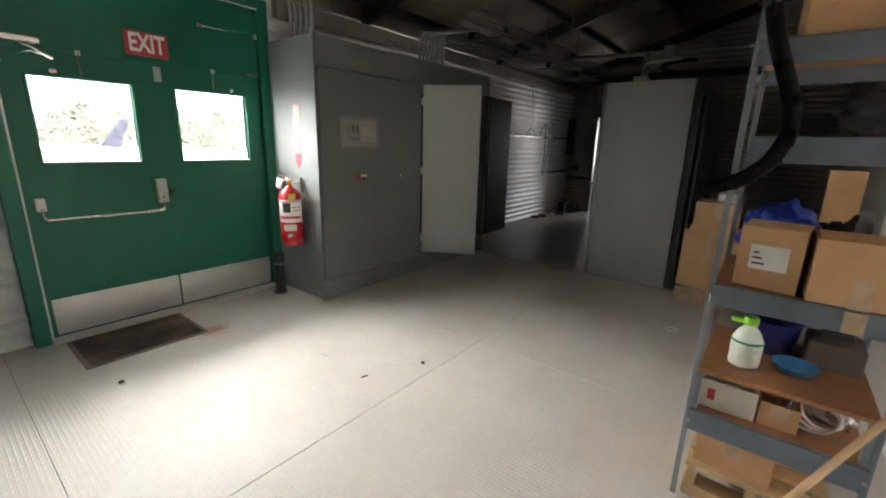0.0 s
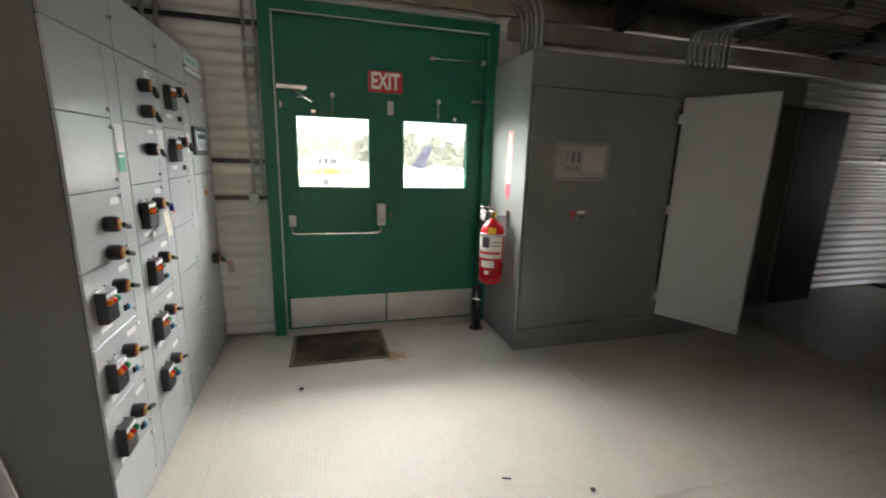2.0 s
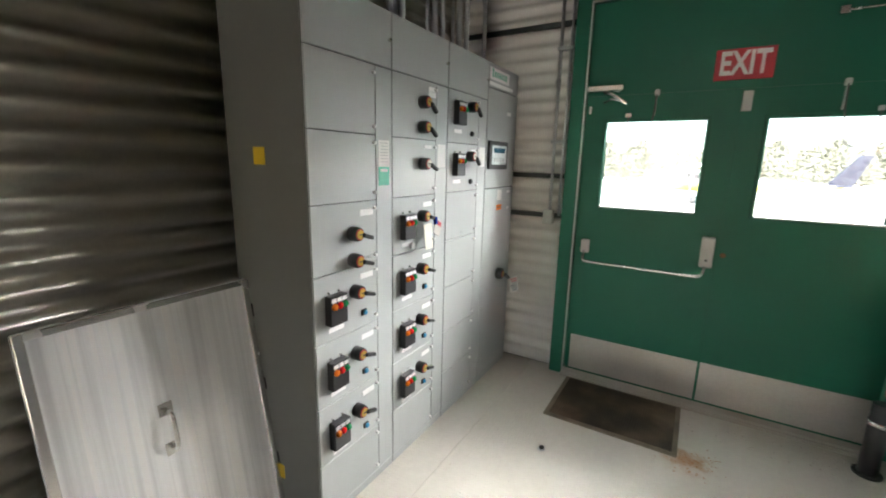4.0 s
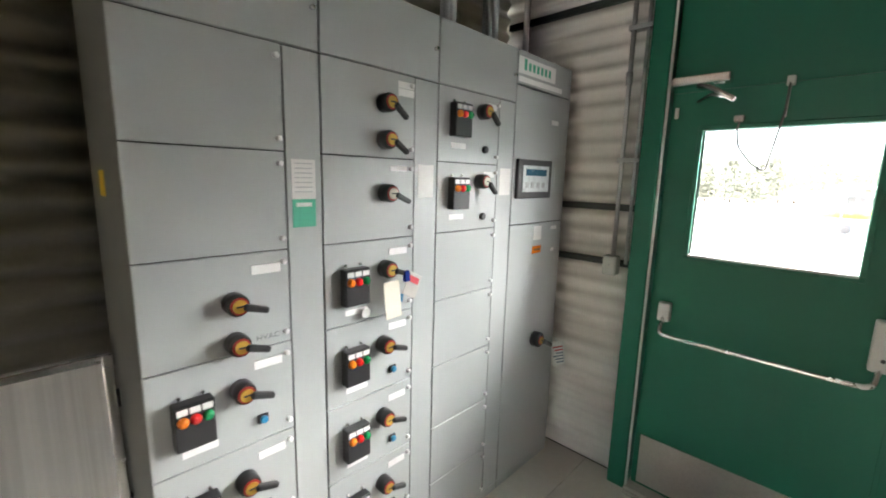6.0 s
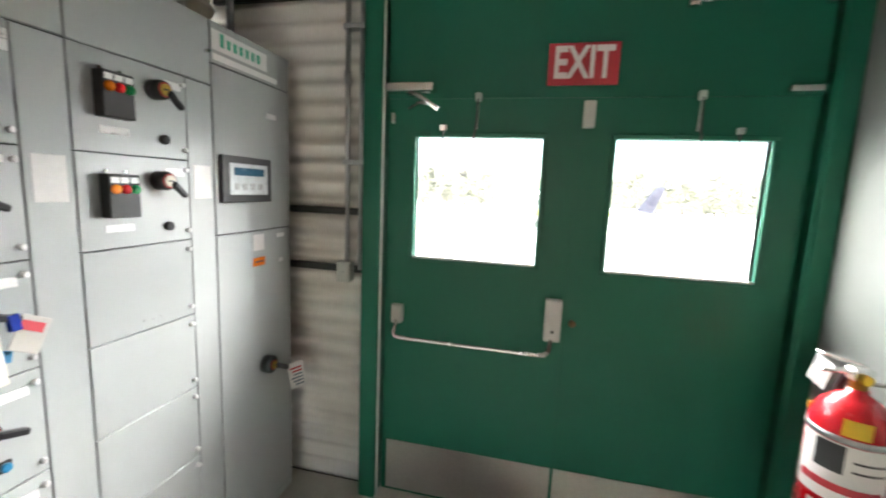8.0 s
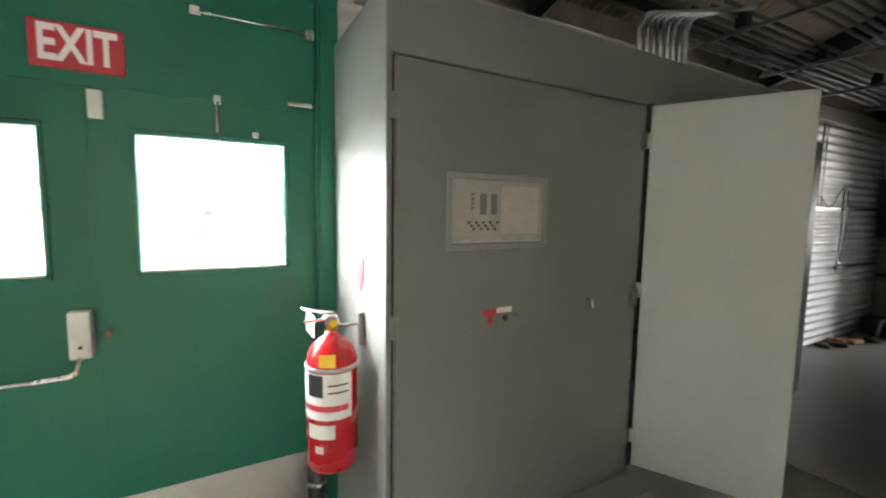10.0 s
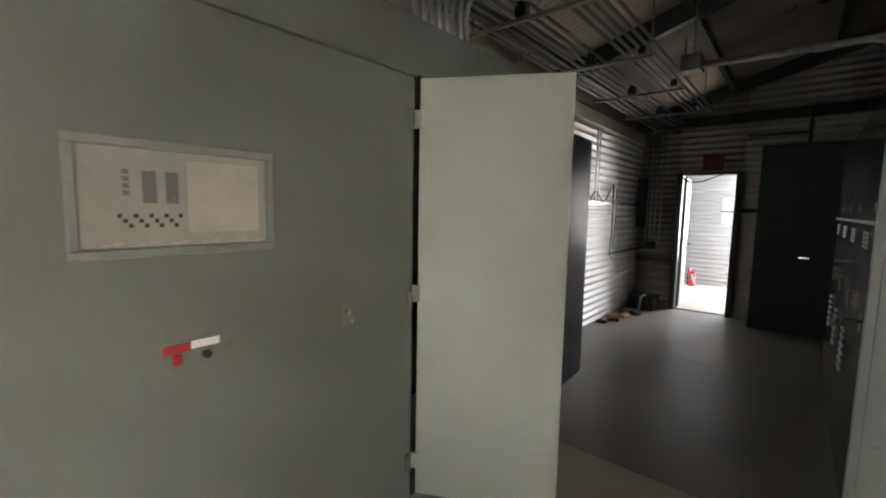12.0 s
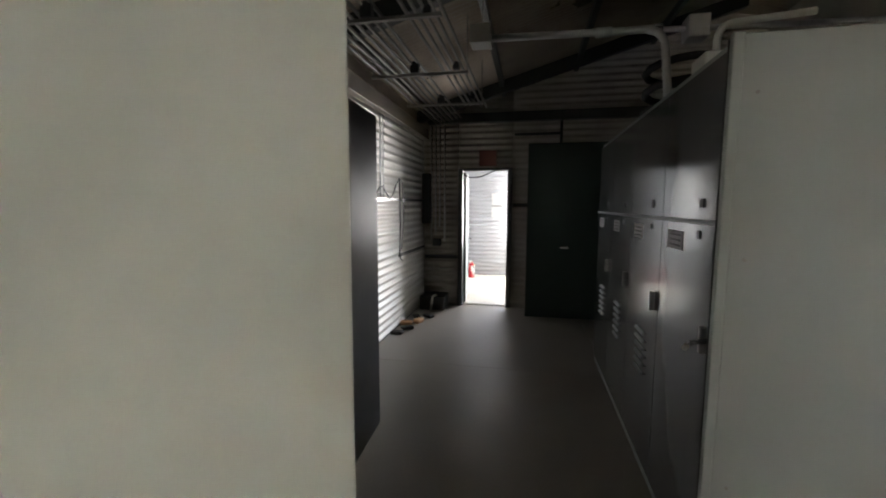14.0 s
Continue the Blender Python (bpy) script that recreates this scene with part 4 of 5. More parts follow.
def extinguisher(at, label, turn=0.0, hang=True):
    x, y, z = at
    e = thing("fire_extinguisher", at, label, "fire extinguisher", turn=turn)
    part("cylinder", lathe([(0.03, 0), (0.096, 0.004), (0.105, 0.018), (0.106, 0.43), (0.102, 0.47), (0.084, 0.515), (0.054, 0.545), (0.028, 0.56), (0.024, 0.575)], (0, 0, 0), 28), M_RED, e)
    part("neck", lathe([(0.022, 0.575), (0.022, 0.60), (0.028, 0.60), (0.028, 0.615), (0.018, 0.625)], (0, 0, 0), 14), M_BRASS, e)
    part("valve", box(-0.02, 0.02, -0.03, 0.03, 0.60, 0.64, 0.005), M_CHROME, e)
    part("carry_handle", box(-0.015, 0.015, -0.115, 0.0, 0.622, 0.632, 0.004), M_CHROME, e)
    lv = box(-0.014, 0.014, -0.125, 0.01, 0, 0.01, 0.004)
    lv.transform(pose(0, 0, 0.645, -14, 0, 0))
    part("squeeze_lever", lv, M_CHROME, e)
    part("gauge", lathe([(0.016, 0), (0.016, 0.012), (0.012, 0.014)], (0.02, 0.0, 0.61), 14, "x"), M_YELLOW, e)
    part("hose", tube(bend([(-0.01, 0.02, 0.615), (-0.08, 0.03, 0.62), (-0.128, 0.02, 0.50), (-0.122, 0.02, 0.12)], 0.05), 0.011, 8), M_RUBBER, e)
    part("nozzle", lathe([(0.012, 0.02), (0.016, 0.05), (0.012, 0.12)], (-0.122, 0.02, 0), 10), M_BLACK, e)

    def wrap(a0, a1, z0, z1, r=0.1072):
        bm = bmesh.new()
        cols = [[bm.verts.new(((r - s) * math.cos(a), (r - s) * math.sin(a), zz)) for s in (0, 0.002) for zz in (z0, z1)] for a in
                (radians(a0 + (a1 - a0) * i / 10) for i in range(11))]
        for p, q in zip(cols, cols[1:]):
            bm.faces.new((p[0], q[0], q[1], p[1])).smooth = True
        return bm

    main = part("label_wrap", wrap(-105, 30, 0.235, 0.425), M_PAPER, e, "white printed label")
    part("label_dark", wrap(-75, -35, 0.33, 0.42, 0.1077), M_BLACK, main)
    part("label_band", wrap(-95, 20, 0.27, 0.295, 0.1077), M_SIGN, main)
    part("label_text", wrap(-25, 20, 0.345, 0.352, 0.1077), M_BLACK, main)
    part("label_text", wrap(-25, 20, 0.375, 0.382, 0.1077), M_BLACK, main)
    part("lower_label", wrap(-75, -10, 0.155, 0.215), M_PAPER, e)
    part("triangle_mark", wrap(-55, -35, 0.095, 0.125), M_PAPER, e)
    part("yellow_sticker", wrap(-45, -8, 0.452, 0.505, 0.1040), M_YELLOW, e, "yellow inspection sticker")
    tg = box(-0.03, 0.03, -0.001, 0.001, -0.055, 0.055)
    tg.transform(pose(-0.05, -0.075, 0.60, 12, 22, 20))
    part("inspection_tag", tg, M_WHITE, e, "white inspection tag")
    st = part("strap", lathe([(0.1085, 0.428), (0.1085, 0.446)], (0, 0, 0), 24), M_ZINC, e)
    part("strap_clip", box(-0.168, -0.104, -0.025, 0.01, 0.424, 0.450, 0.003), M_BRASS, st)
    if hang:
        part("wall_hook", box(-0.012, 0.012, 0.03, 0.132, 0.588, 0.596, 0.002), M_ZINC_DARK, e)
        part("back_plate", box(-0.02, 0.02, 0.109, 0.132, 0.50, 0.64, 0.002), M_ZINC_DARK, e)
    return e


extinguisher((-4.20, 3.135, 0.55), "red fire extinguisher hanging on the grey cabinet side", turn=2)
st = thing("arrow_sticker", (-4.23, 3.268, 1.26), "faded red arrow sticker on the cabinet side", "sticker")
part("strip", box(-4.275, -4.185, 3.2668, 3.2695, 1.42, 1.86), M_PINK, st)
for k in range(12):
    part("print_bar", box(-4.255, -4.205, 3.2658, 3.2668, 1.46 + 0.032 * k, 1.476 + 0.032 * k), M_PAPER, st)
arw = bmesh.new()
av = [arw.verts.new((x, y, z)) for y in (3.2668, 3.2694) for x, z in ((-4.275, 1.417), (-4.185, 1.417), (-4.185, 1.34), (-4.23, 1.27), (-4.275, 1.34))]
arw.faces.new(av[:5]), arw.faces.new(av[5:][::-1])
for i in range(5):
    arw.faces.new((av[i], av[(i + 1) % 5], av[5 + (i + 1) % 5], av[5 + i]))
bmesh.ops.recalc_face_normals(arw, faces=arw.faces[:])
part("arrow", arw, M_SIGN, st, "red arrow pointing down")
pst = thing("floor_pipe_stub", (-4.46, 3.12, 0), "short black floor pipe with a clamp beside the exit", "pipe")
part("pipe", lathe([(0.045, 0), (0.045, 0.42), (0.04, 0.425)], (-4.46, 3.12, 0), 18), M_BLACK, pst)
part("clamp", lathe([(0.049, 0.30), (0.049, 0.325)], (-4.46, 3.12, 0), 18), M_CHROME, pst)
part("flange", lathe([(0.065, 0), (0.065, 0.012)], (-4.46, 3.12, 0), 18), M_BLACK, pst)

# ---- fittings of the relay cabinet ----
lb = part("schematic_sheet", box(-3.9148, -3.9125, 3.537, 4.0, 1.50, 1.755), M_SHEET, big, "framed schematic behind dusty plastic")
for q in ((3.512, 4.026, 1.758, 1.782), (3.512, 4.026, 1.472, 1.497), (3.512, 3.535, 1.497, 1.758), (4.003, 4.026, 1.497, 1.758)):
    part("frame_bar", box(-3.915, -3.905, q[0], q[1], q[2], q[3], 0.003), M_GEAR, lb, "dusty grey frame")
part("card", box(-3.9125, -3.911, 3.775, 3.975, 1.535, 1.735), M_DUSTY, lb, "cream card")
for y0, y1 in ((3.668, 3.700), (3.722, 3.752)):
    part("dark_bar", box(-3.9125, -3.9112, y0, y1, 1.615, 1.70), M_PENCIL, lb)
for k in range(4):
    part("symbol", box(-3.9125, -3.9112, 3.625, 3.640, 1.635 + 0.018 * k, 1.648 + 0.018 * k), M_PENCIL, lb)
for k in range(13):
    part("symbol", box(-3.9125, -3.9112, 3.612 + 0.0115 * k, 3.622 + 0.0115 * k, 1.577 - 0.013 * (k % 3), 1.588 - 0.013 * (k % 3)), M_BLACK, lb)
for k in range(17):
    part("dust_flake", box(-3.9124, -3.9108, 3.548 + 0.026 * k, 3.571 + 0.026 * k, 1.5005, 1.506 + 0.004 * ((k * 7) % 3)), M_DUSTY, lb)
part("door_gap", box(-3.9305, -3.9285, 3.2862, 3.2995, 0.20, 2.178), M_MCC_DARK, big, "dark joint beside the closed door")
part("door_gap", box(-3.9305, -3.9285, 3.2995, 4.67, 2.1755, 2.1815), M_MCC_DARK, big)
rt = part("red_tag", box(-3.915, -3.911, 3.695, 3.765, 1.190, 1.215), M_SIGN, big, "red label beside the handle")
part("red_cap", box(-3.915, -3.905, 3.718, 3.742, 1.155, 1.188, 0.003), M_SIGN, big)
part("white_tag", box(-3.915, -3.911, 3.768, 3.845, 1.196, 1.219), M_WHITE, big, "white label beside the handle")
part("key_lock", lathe([(0.013, 0), (0.013, 0.012), (0.009, 0.014)], (-3.915, 3.808, 1.172), 12, "x"), M_BLACK, big)
part("key_lock", lathe([(0.008, 0), (0.008, 0.008)], (-3.915, 3.868, 1.180), 10, "x"), M_CHROME, big)
part("turn_handle", tube([(-3.915, 4.31, 1.21), (-3.885, 4.31, 1.21), (-3.88, 4.312, 1.17)], 0.009, 10), M_CHROME, big, "small chrome turn handle")
part("handle_plate", box(-3.9155, -3.909, 4.298, 4.322, 1.155, 1.23, 0.003), M_ZINC_DARK, big)
part("blank_cap", lathe([(0.012, 0), (0.012, 0.006)], (-3.915, 3.64, 1.12), 12, "x"), M_CAB, big)
for y in (3.292, 4.655):
    for z in (0.42, 1.19, 2.0):
        part("hinge", box(-3.915, -3.902, y - 0.012, y + 0.018, z - 0.045, z + 0.045, 0.004), M_CAB, big)
part("edge_channel", box(-3.945, -3.909, 3.262, 3.284, 0.0, 2.438, 0.003), M_CAB, big)
for z in (0.17, 0.985, 1.77):
    part("hinge", box(-0.028, 0.02, -0.018, -0.010, z - 0.04, z + 0.04, 0.003), M_CAB_PALE, cd)
for dr, w in ((cd, cdw), (dd, ddw)):
    fl = bmesh.new()
    box(w - 0.006, w, 0.012, 0.045, 0.0, 1.945, 0.001, fl)
    box(0.02, w - 0.006, 0.012, 0.035, 1.925, 1.945, 0.001, fl)
    box(0.02, w - 0.006, 0.012, 0.035, 0.0, 0.02, 0.001, fl)
    part("folded_edge", fl, M_CAB_DARK, dr, "dark folded edge")
    part("inner_lining", box(0.03, w - 0.03, 0.012, 0.016, 0.03, 1.915), M_CAB_DARK, dr, "dark inner face")
rc = thing("relay_cabinet_conduits", (-4.2, 3.5, 2.44), "bundle of galvanised conduits rising from the relay cabinet", "conduit")
for k in range(5):
    x = -4.52 + 0.085 * k
    part("pipe", tube(bend([(x, 3.46, 2.44), (x, 3.46, 2.82), (x - 0.25, 3.40, 3.06 + 0.02 * k)], 0.12), 0.019, 8), M_ZINC, rc)
for k in range(8):
    y = 4.96 + 0.064 * k
    part("pipe", tube(bend([(-4.2, y, 2.44), (-4.2, y, 2.80 + 0.012 * k), (-4.2 + 0.02 * k, y + 0.5, 2.92 + 0.012 * k)], 0.12), 0.016, 8), M_ZINC, rc)

# ---- corridor ----
# switchgear front
for k in range(4):
    y = 6.06 + 0.71 * k
    fd = [o for o in gear.children if o.name.startswith("front_door")][k]
    part("door_handle", box(-2.345, -2.318, y + 0.05, y + 0.075, 1.06, 1.17, 0.005), M_ZINC_DARK, fd)
    part("name_plate", box(-2.3205, -2.318, y + 0.38, y + 0.60, 1.44, 1.53), M_SHEET, fd)
    for j in range(3):
        part("print_line", box(-2.3215, -2.3205, y + 0.41, y + 0.57, 1.455 + 0.025 * j, 1.465 + 0.025 * j), M_BLACK, fd)
    part("dark_button", box(-2.325, -2.318, y + 0.16, y + 0.20, 1.64, 1.68, 0.003), M_BLACK, fd)
    part("dark_button", box(-2.325, -2.318, y + 0.18, y + 0.215, 1.51, 1.545, 0.003), M_BLACK, fd)
    for j in range(6 if k else 0):
        lv = box(-0.012, 0.0, 0, 0.18, -0.010, 0.010, 0.002)
        lv.transform(pose(-2.322, y + 0.22, 0.62 + 0.05 * j, 0, 30, 0))
        part("louvre", lv, M_GEAR, fd)
part("drip_rail", box(-2.332, -2.318, 6.05, 8.89, 1.572, 1.590, 0.003), M_CAB_DARK, gear, "dark horizontal rail")
part("corner_post", box(-2.335, -2.295, 6.028, 6.058, 0.0, 2.256, 0.004), M_GEAR, gear)
part("corner_gap", box(-2.337, -2.325, 6.058, 6.066, 0.02, 2.24), M_MCC_DARK, gear)
part("latch_lever", tube(bend([(-2.32, 6.10, 1.12), (-2.40, 6.06, 1.12), (-2.43, 6.02, 1.11)], 0.02), 0.011, 8), M_CHROME, gear, "bright latch lever")
for z in (0.55, 1.45, 2.05):
    part("side_screw", lathe([(0.007, -0.004), (0.007, 0.0)], (-2.24, 6.045, z), 8, "y"), M_ZINC_DARK, gear)
gp = thing("green_steel_panel", (-1.33, 6.2, 0), "dark green steel panel leaning edge-on beside the switchgear", "panel")
part("sheet", box(-1.395, -1.375, 6.06, 6.9, 0.0, 2.12, 0.003), M_GREEN_SHADED, gp)
part("edge_angle", box(-1.37, -1.33, 6.05, 6.085, 0.0, 2.12, 0.003), M_GREEN_SHADED, gp)
part("edge_angle", box(-1.30, -1.275, 6.06, 6.09, 0.0, 2.08, 0.003), M_GREEN_SHADED, gp)
part("bottom_bar", box(-1.37, -1.275, 6.095, 6.12, 0.0, 0.05, 0.003), M_GREEN_SHADED, gp)

gc = bpy.data.objects["green_cabinet"]
part("door_pull", box(-2.58, -2.47, 10.525, 10.55, 1.03, 1.055, 0.004), M_CHROME, gc)
part("door_gap", box(-2.462, -2.458, 10.546, 10.551, 0.05, 2.48), M_MCC_DARK, gc)

# roof framing, conduits
rf = thing("roof_beams", (-2.5, 6.5, 3.1), "dark steel roof rafters and purlins", "beam", kind="structure")
for y in (1.55, 4.55, 7.55, 10.55):
    pts = [(WEST + 0.05, roof_z(WEST + 0.05)), (RIDGE, roof_z(RIDGE))]
    bm = bmesh.new()
    va = [bm.verts.new((x, y + s, z - d)) for s in (-0.05, 0.05) for x, z in pts for d in (0.015, 0.19)]
    for f in ((0, 1, 3, 2), (4, 6, 7, 5), (0, 4, 5, 1), (2, 3, 7, 6), (1, 5, 7, 3), (0, 2, 6, 4)):
        bm.faces.new([va[i] for i in f])
    bmesh.ops.recalc_face_normals(bm, faces=bm.faces[:])
    part("rafter", bm, M_CAB_DARK, rf)
for x in (-4.5, -3.45, -2.4, -1.35):
    part("purlin", box(x - 0.03, x + 0.03, SOUTH + 0.02, NORTH - 0.02, roof_z(x) - 0.105, roof_z(x) - 0.02, 0.003), M_CAB_DARK, rf)
part("eave_beam", box(WEST + 0.012, WEST + 0.11, 3.4, NORTH - 0.02, 2.70, 2.86, 0.004), M_CORR_DARK, rf)
part("north_beam", box(WEST + 0.12, EAST - 0.1, NORTH - 0.14, NORTH - 0.02, 2.93, 3.07, 0.004), M_CAB_DARK, rf)
tr = thing("ceiling_conduits", (-4.0, 7.5, 2.9), "bundles of galvanised conduits under the roof", "conduit")
for k in range(7):
    x = -4.46 + 0.062 * k
    part("pipe", tube([(x, 5.2 + 0.07 * k, 2.90 + 0.014 * k), (x, 10.8, 2.90 + 0.014 * k)], 0.014, 8), M_ZINC_DARK, tr)
for k in range(5):
    x = -3.92 + 0.06 * k
    part("pipe", tube([(x, 5.4, 3.02 + 0.014 * k), (x, 10.2 + 0.1 * k, 3.02 + 0.014 * k)], 0.014, 8), M_ZINC_DARK, tr)
for k, y in enumerate((5.9, 7.1, 8.3, 9.5)):
    part("strut", box(-4.55, -3.61, y - 0.016, y + 0.016, 2.860, 2.885, 0.003), M_ZINC_DARK, tr)
    part("hanger", tube([(-3.62, y, 2.87), (-3.62, y, roof_z(-3.62))], 0.006, 6), M_ZINC_DARK, tr)
    part("hanger", tube([(-4.53, y, 2.87), (-4.53, y, roof_z(-4.53))], 0.006, 6), M_ZINC_DARK, tr)
    part("pipe_clamp", box(-4.16, -4.08, y - 0.03, y + 0.03, 2.89, 2.99, 0.004), M_BLACK, tr)
    part("pipe_clamp", box(-3.80, -3.74, y + 0.25, y + 0.31, 2.99, 3.06, 0.004), M_BLACK, tr)
cp = thing("crossing_conduit", (-3.0, 7.3, 2.7), "pale conduits crossing the corridor into the switchgear", "conduit")
part("pipe", tube(bend([(-3.37, 7.42, 2.82), (-2.36, 7.35, 2.775), (-2.22, 7.30, 2.765), (-2.20, 7.20, 2.256)], 0.14, 6), 0.024, 10), M_ZINC, cp)
part("pipe", tube([(-3.33, 7.47, 2.845), (-0.6, 7.40, 2.74)], 0.018, 10), M_ZINC, cp)
part("pull_box", box(-2.06, -1.93, 7.37, 7.50, 2.72, 2.86, 0.006), M_ZINC, cp)
part("pull_box", box(-3.46, -3.31, 7.36, 7.52, 2.78, 2.91, 0.006), M_ZINC_DARK, cp)
part("hanger", tube([(-3.38, 7.44, 2.91), (-3.38, 7.44, roof_z(-3.38))], 0.007, 6), M_ZINC_DARK, cp)
part("coupling", tube([(-2.62, 7.372, 2.787), (-2.52, 7.363, 2.782)], 0.032, 10), M_ZINC, cp)
hc = thing("hanging_hose_coil", (-1.9, 8.2, 2.256), "black hose coil lying on the switchgear", "hose")
part("coil", tube([(-1.95 + 0.22 * math.cos(a * 0.5), 7.9 + 0.22 * math.sin(a * 0.5), 2.285 + 0.012 * a) for a in range(38)], 0.028, 8), M_RUBBER, hc)
jt = thing("junction_box_top", (-2.12, 6.75, 2.256), "pale junction box standing on the switchgear", "junction box")
part("box", box(-2.2, -2.05, 6.66, 6.84, 2.256, 2.40, 0.006), M_SEAL, jt)
part("pipe", tube(bend([(-2.12, 6.75, 2.40), (-2.12, 6.75, 2.55), (-1.7, 6.75, 2.58)], 0.08), 0.018, 8), M_SEAL, jt)

# corridor west wall and north wall dressing
cg = thing("wall_girt_corridor", (-4.72, 9, 1.0), "dark steel girts along the corridor walls", "girt", kind="structure")
part("girt", box(WEST + 0.011, WEST + 0.04, 6.8, NORTH - 0.03, 1.70, 1.735, 0.003), M_CAB_DARK, cg)
part("girt", box(WEST + 0.011, WEST + 0.04, 9.7, NORTH - 0.03, 0.95, 0.985, 0.003), M_CAB_DARK, cg)
part("girt", box(WEST + 0.05, -4.17, NORTH - 0.05, NORTH - 0.011, 0.77, 0.83, 0.003), M_CAB_DARK, cg)
part("girt", box(-3.29, -1.9, NORTH - 0.05, NORTH - 0.011, 1.62, 1.68, 0.003), M_CAB_DARK, cg)
part("girt", box(-3.28, -2.56, NORTH - 0.05, NORTH - 0.011, 2.72, 2.76, 0.003), M_CAB_DARK, cg)
part("girt", box(-2.60, -2.56, NORTH - 0.05, NORTH - 0.011, 2.53, 2.93, 0.003), M_CAB_DARK, cg)
vp = thing("corner_conduits", (-4.5, 11.0, 1.1), "vertical conduits and a dark box in the corridor corner", "conduit")
for k, x in enumerate((-4.60, -4.53, -4.46, -4.38)):
    part("pipe", tube([(x, 11.03, 1.05 + 0.12 * (k % 3)), (x, 11.03, 2.93)], 0.014, 8), M_ZINC, vp)
part("dark_box", box(-4.72, -4.60, 10.86, 11.06, 1.35, 2.15, 0.006), M_CAB_DARK, vp)
part("outlet_box", box(-4.57, -4.44, 10.98, 11.06, 0.98, 1.10, 0.005), M_CAB_DARK, vp)
wc = thing("loose_cables", (-4.7, 9.4, 1.0), "black cables hanging on the lit corridor wall", "cable")
part("cable", tube([(-4.70, 8.75 + 0.12 * k, 1.74 + 0.10 * math.sin(k * 1.1) + 0.02 * k) for k in range(9)], 0.009, 6), M_BLACK, wc)
part("cable", tube(bend([(-4.70, 9.62, 2.0), (-4.70, 9.66, 1.4), (-4.70, 9.60, 0.95), (-4.70, 9.72, 0.90)], 0.1), 0.010, 6), M_BLACK, wc)
part("cable", tube(bend([(-4.70, 9.76, 1.95), (-4.70, 9.80, 1.5), (-4.70, 9.70, 1.05)], 0.1), 0.008, 6), M_BLACK, wc)
part("pipe", tube([(-4.715, 8.95, 1.74), (-4.715, 8.95, 2.70)], 0.010, 6), M_ZINC, wc)
part("pipe", tube([(-4.715, 9.05, 1.74), (-4.715, 9.05, 2.70)], 0.008, 6), M_ZINC, wc)
sd = thing("far_sign", (-3.69, 11.05, 2.26), "dark red sign above the far doorway", "sign")
part("board", box(-3.83, -3.55, 11.045, 11.065, 2.262, 2.51, 0.002), M_SIGN_DARK, sd)
random.seed(7)
for k, (x, y) in enumerate(((-4.66, 9.35), (-4.58, 9.55), (-4.52, 9.9), (-4.62, 10.15), (-4.45, 10.2), (-4.66, 9.75))):
    bm = box(-0.08, 0.08, -0.05, 0.05, 0, 0.035 + 0.01 * (k % 3), 0.012)
    bm.transform(pose(x, y, 0.0, 0, 0, 37 * k))
    solid("scrap_piece", bm, (M_RUBBER, M_CAB_DARK, M_CARD)[k % 3], "dark scrap lying on the corridor floor", "scrap", "scrap in the corner")
sp = thing("floor_stub", (-4.5, 10.55, 0), "pale pipe stub standing at the corridor corner", "pipe")
part("pipe", tube(bend([(-4.50, 10.55, 0.0), (-4.47, 10.55, 0.24), (-4.40, 10.53, 0.27)], 0.03), 0.018, 8), M_SEAL, sp)
part("dark_base", box(-4.70, -4.30, 10.62, 11.0, 0.0, 0.22, 0.01), M_CAB_DARK, sp)

# room beyond the doorway
small_ext = extinguisher((-4.30, 13.75, 0.0), "small red and yellow fire extinguisher standing in the next room", turn=15, hang=False)
small_ext.scale = (0.62, 0.62, 0.62)
pn = thing("wall_notice", (-3.72, 14.17, 1.4), "white framed notice on the bright far wall", "notice")
part("sheet", box(-3.90, -3.64, 14.155, 14.172, 1.36, 1.92, 0.002), M_WHITE, pn)
part("frame_bar", box(-3.91, -3.63, 14.150, 14.155, 1.62, 1.64), M_CAB_DARK, pn)
dc = thing("draped_cable", (-3.75, 11.0, 2.1), "dark cable drooping across the top of the far doorway", "cable")
part("cable", tube(bend([(-4.10, 11.01, 2.16), (-3.98, 11.0, 2.08), (-3.80, 11.0, 2.09), (-3.62, 11.0, 2.17), (-3.50, 11.01, 2.205)], 0.06), 0.011, 6), M_BLACK, dc)
fdr = thing("far_door", (-4.07, 11.2, 0), "pale door of the far doorway swung into the next room", "door", turn=95)
part("leaf", box(0.0, 0.68, -0.02, 0.02, 0.02, 2.17, 0.003), M_CAB_PALE, fdr)
part("lock_plate", box(0.56, 0.66, -0.03, -0.02, 0.94, 1.14, 0.004), M_BLACK, fdr)
part("lever_handle", tube(bend([(0.62, -0.02, 1.05), (0.62, -0.07, 1.05), (0.52, -0.07, 1.05)], 0.015), 0.009, 8), M_BLACK, fdr)

# ---- shelving and what it holds ----
rack = thing("storage_rack", (-0.44, 3.18, 0), "blue-grey steel storage rack with wooden shelf boards", "shelf")
XA, XB, YA, YB = -0.73, -0.15, 2.87, 3.49


def angle_post(x, y, sx, sy, material):
    bm = bmesh.new()
    box(min(x, x + sx * 0.022), max(x, x + sx * 0.022), min(y, y + sy * 0.004), max(y, y + sy * 0.004), 0, 2.3, 0.001, bm)
    box(min(x, x + sx * 0.004), max(x, x + sx * 0.004), min(y + sy * 0.004, y + sy * 0.024), max(y + sy * 0.004, y + sy * 0.024), 0, 2.3, 0.001, bm)
    return part("post", bm, material, rack)


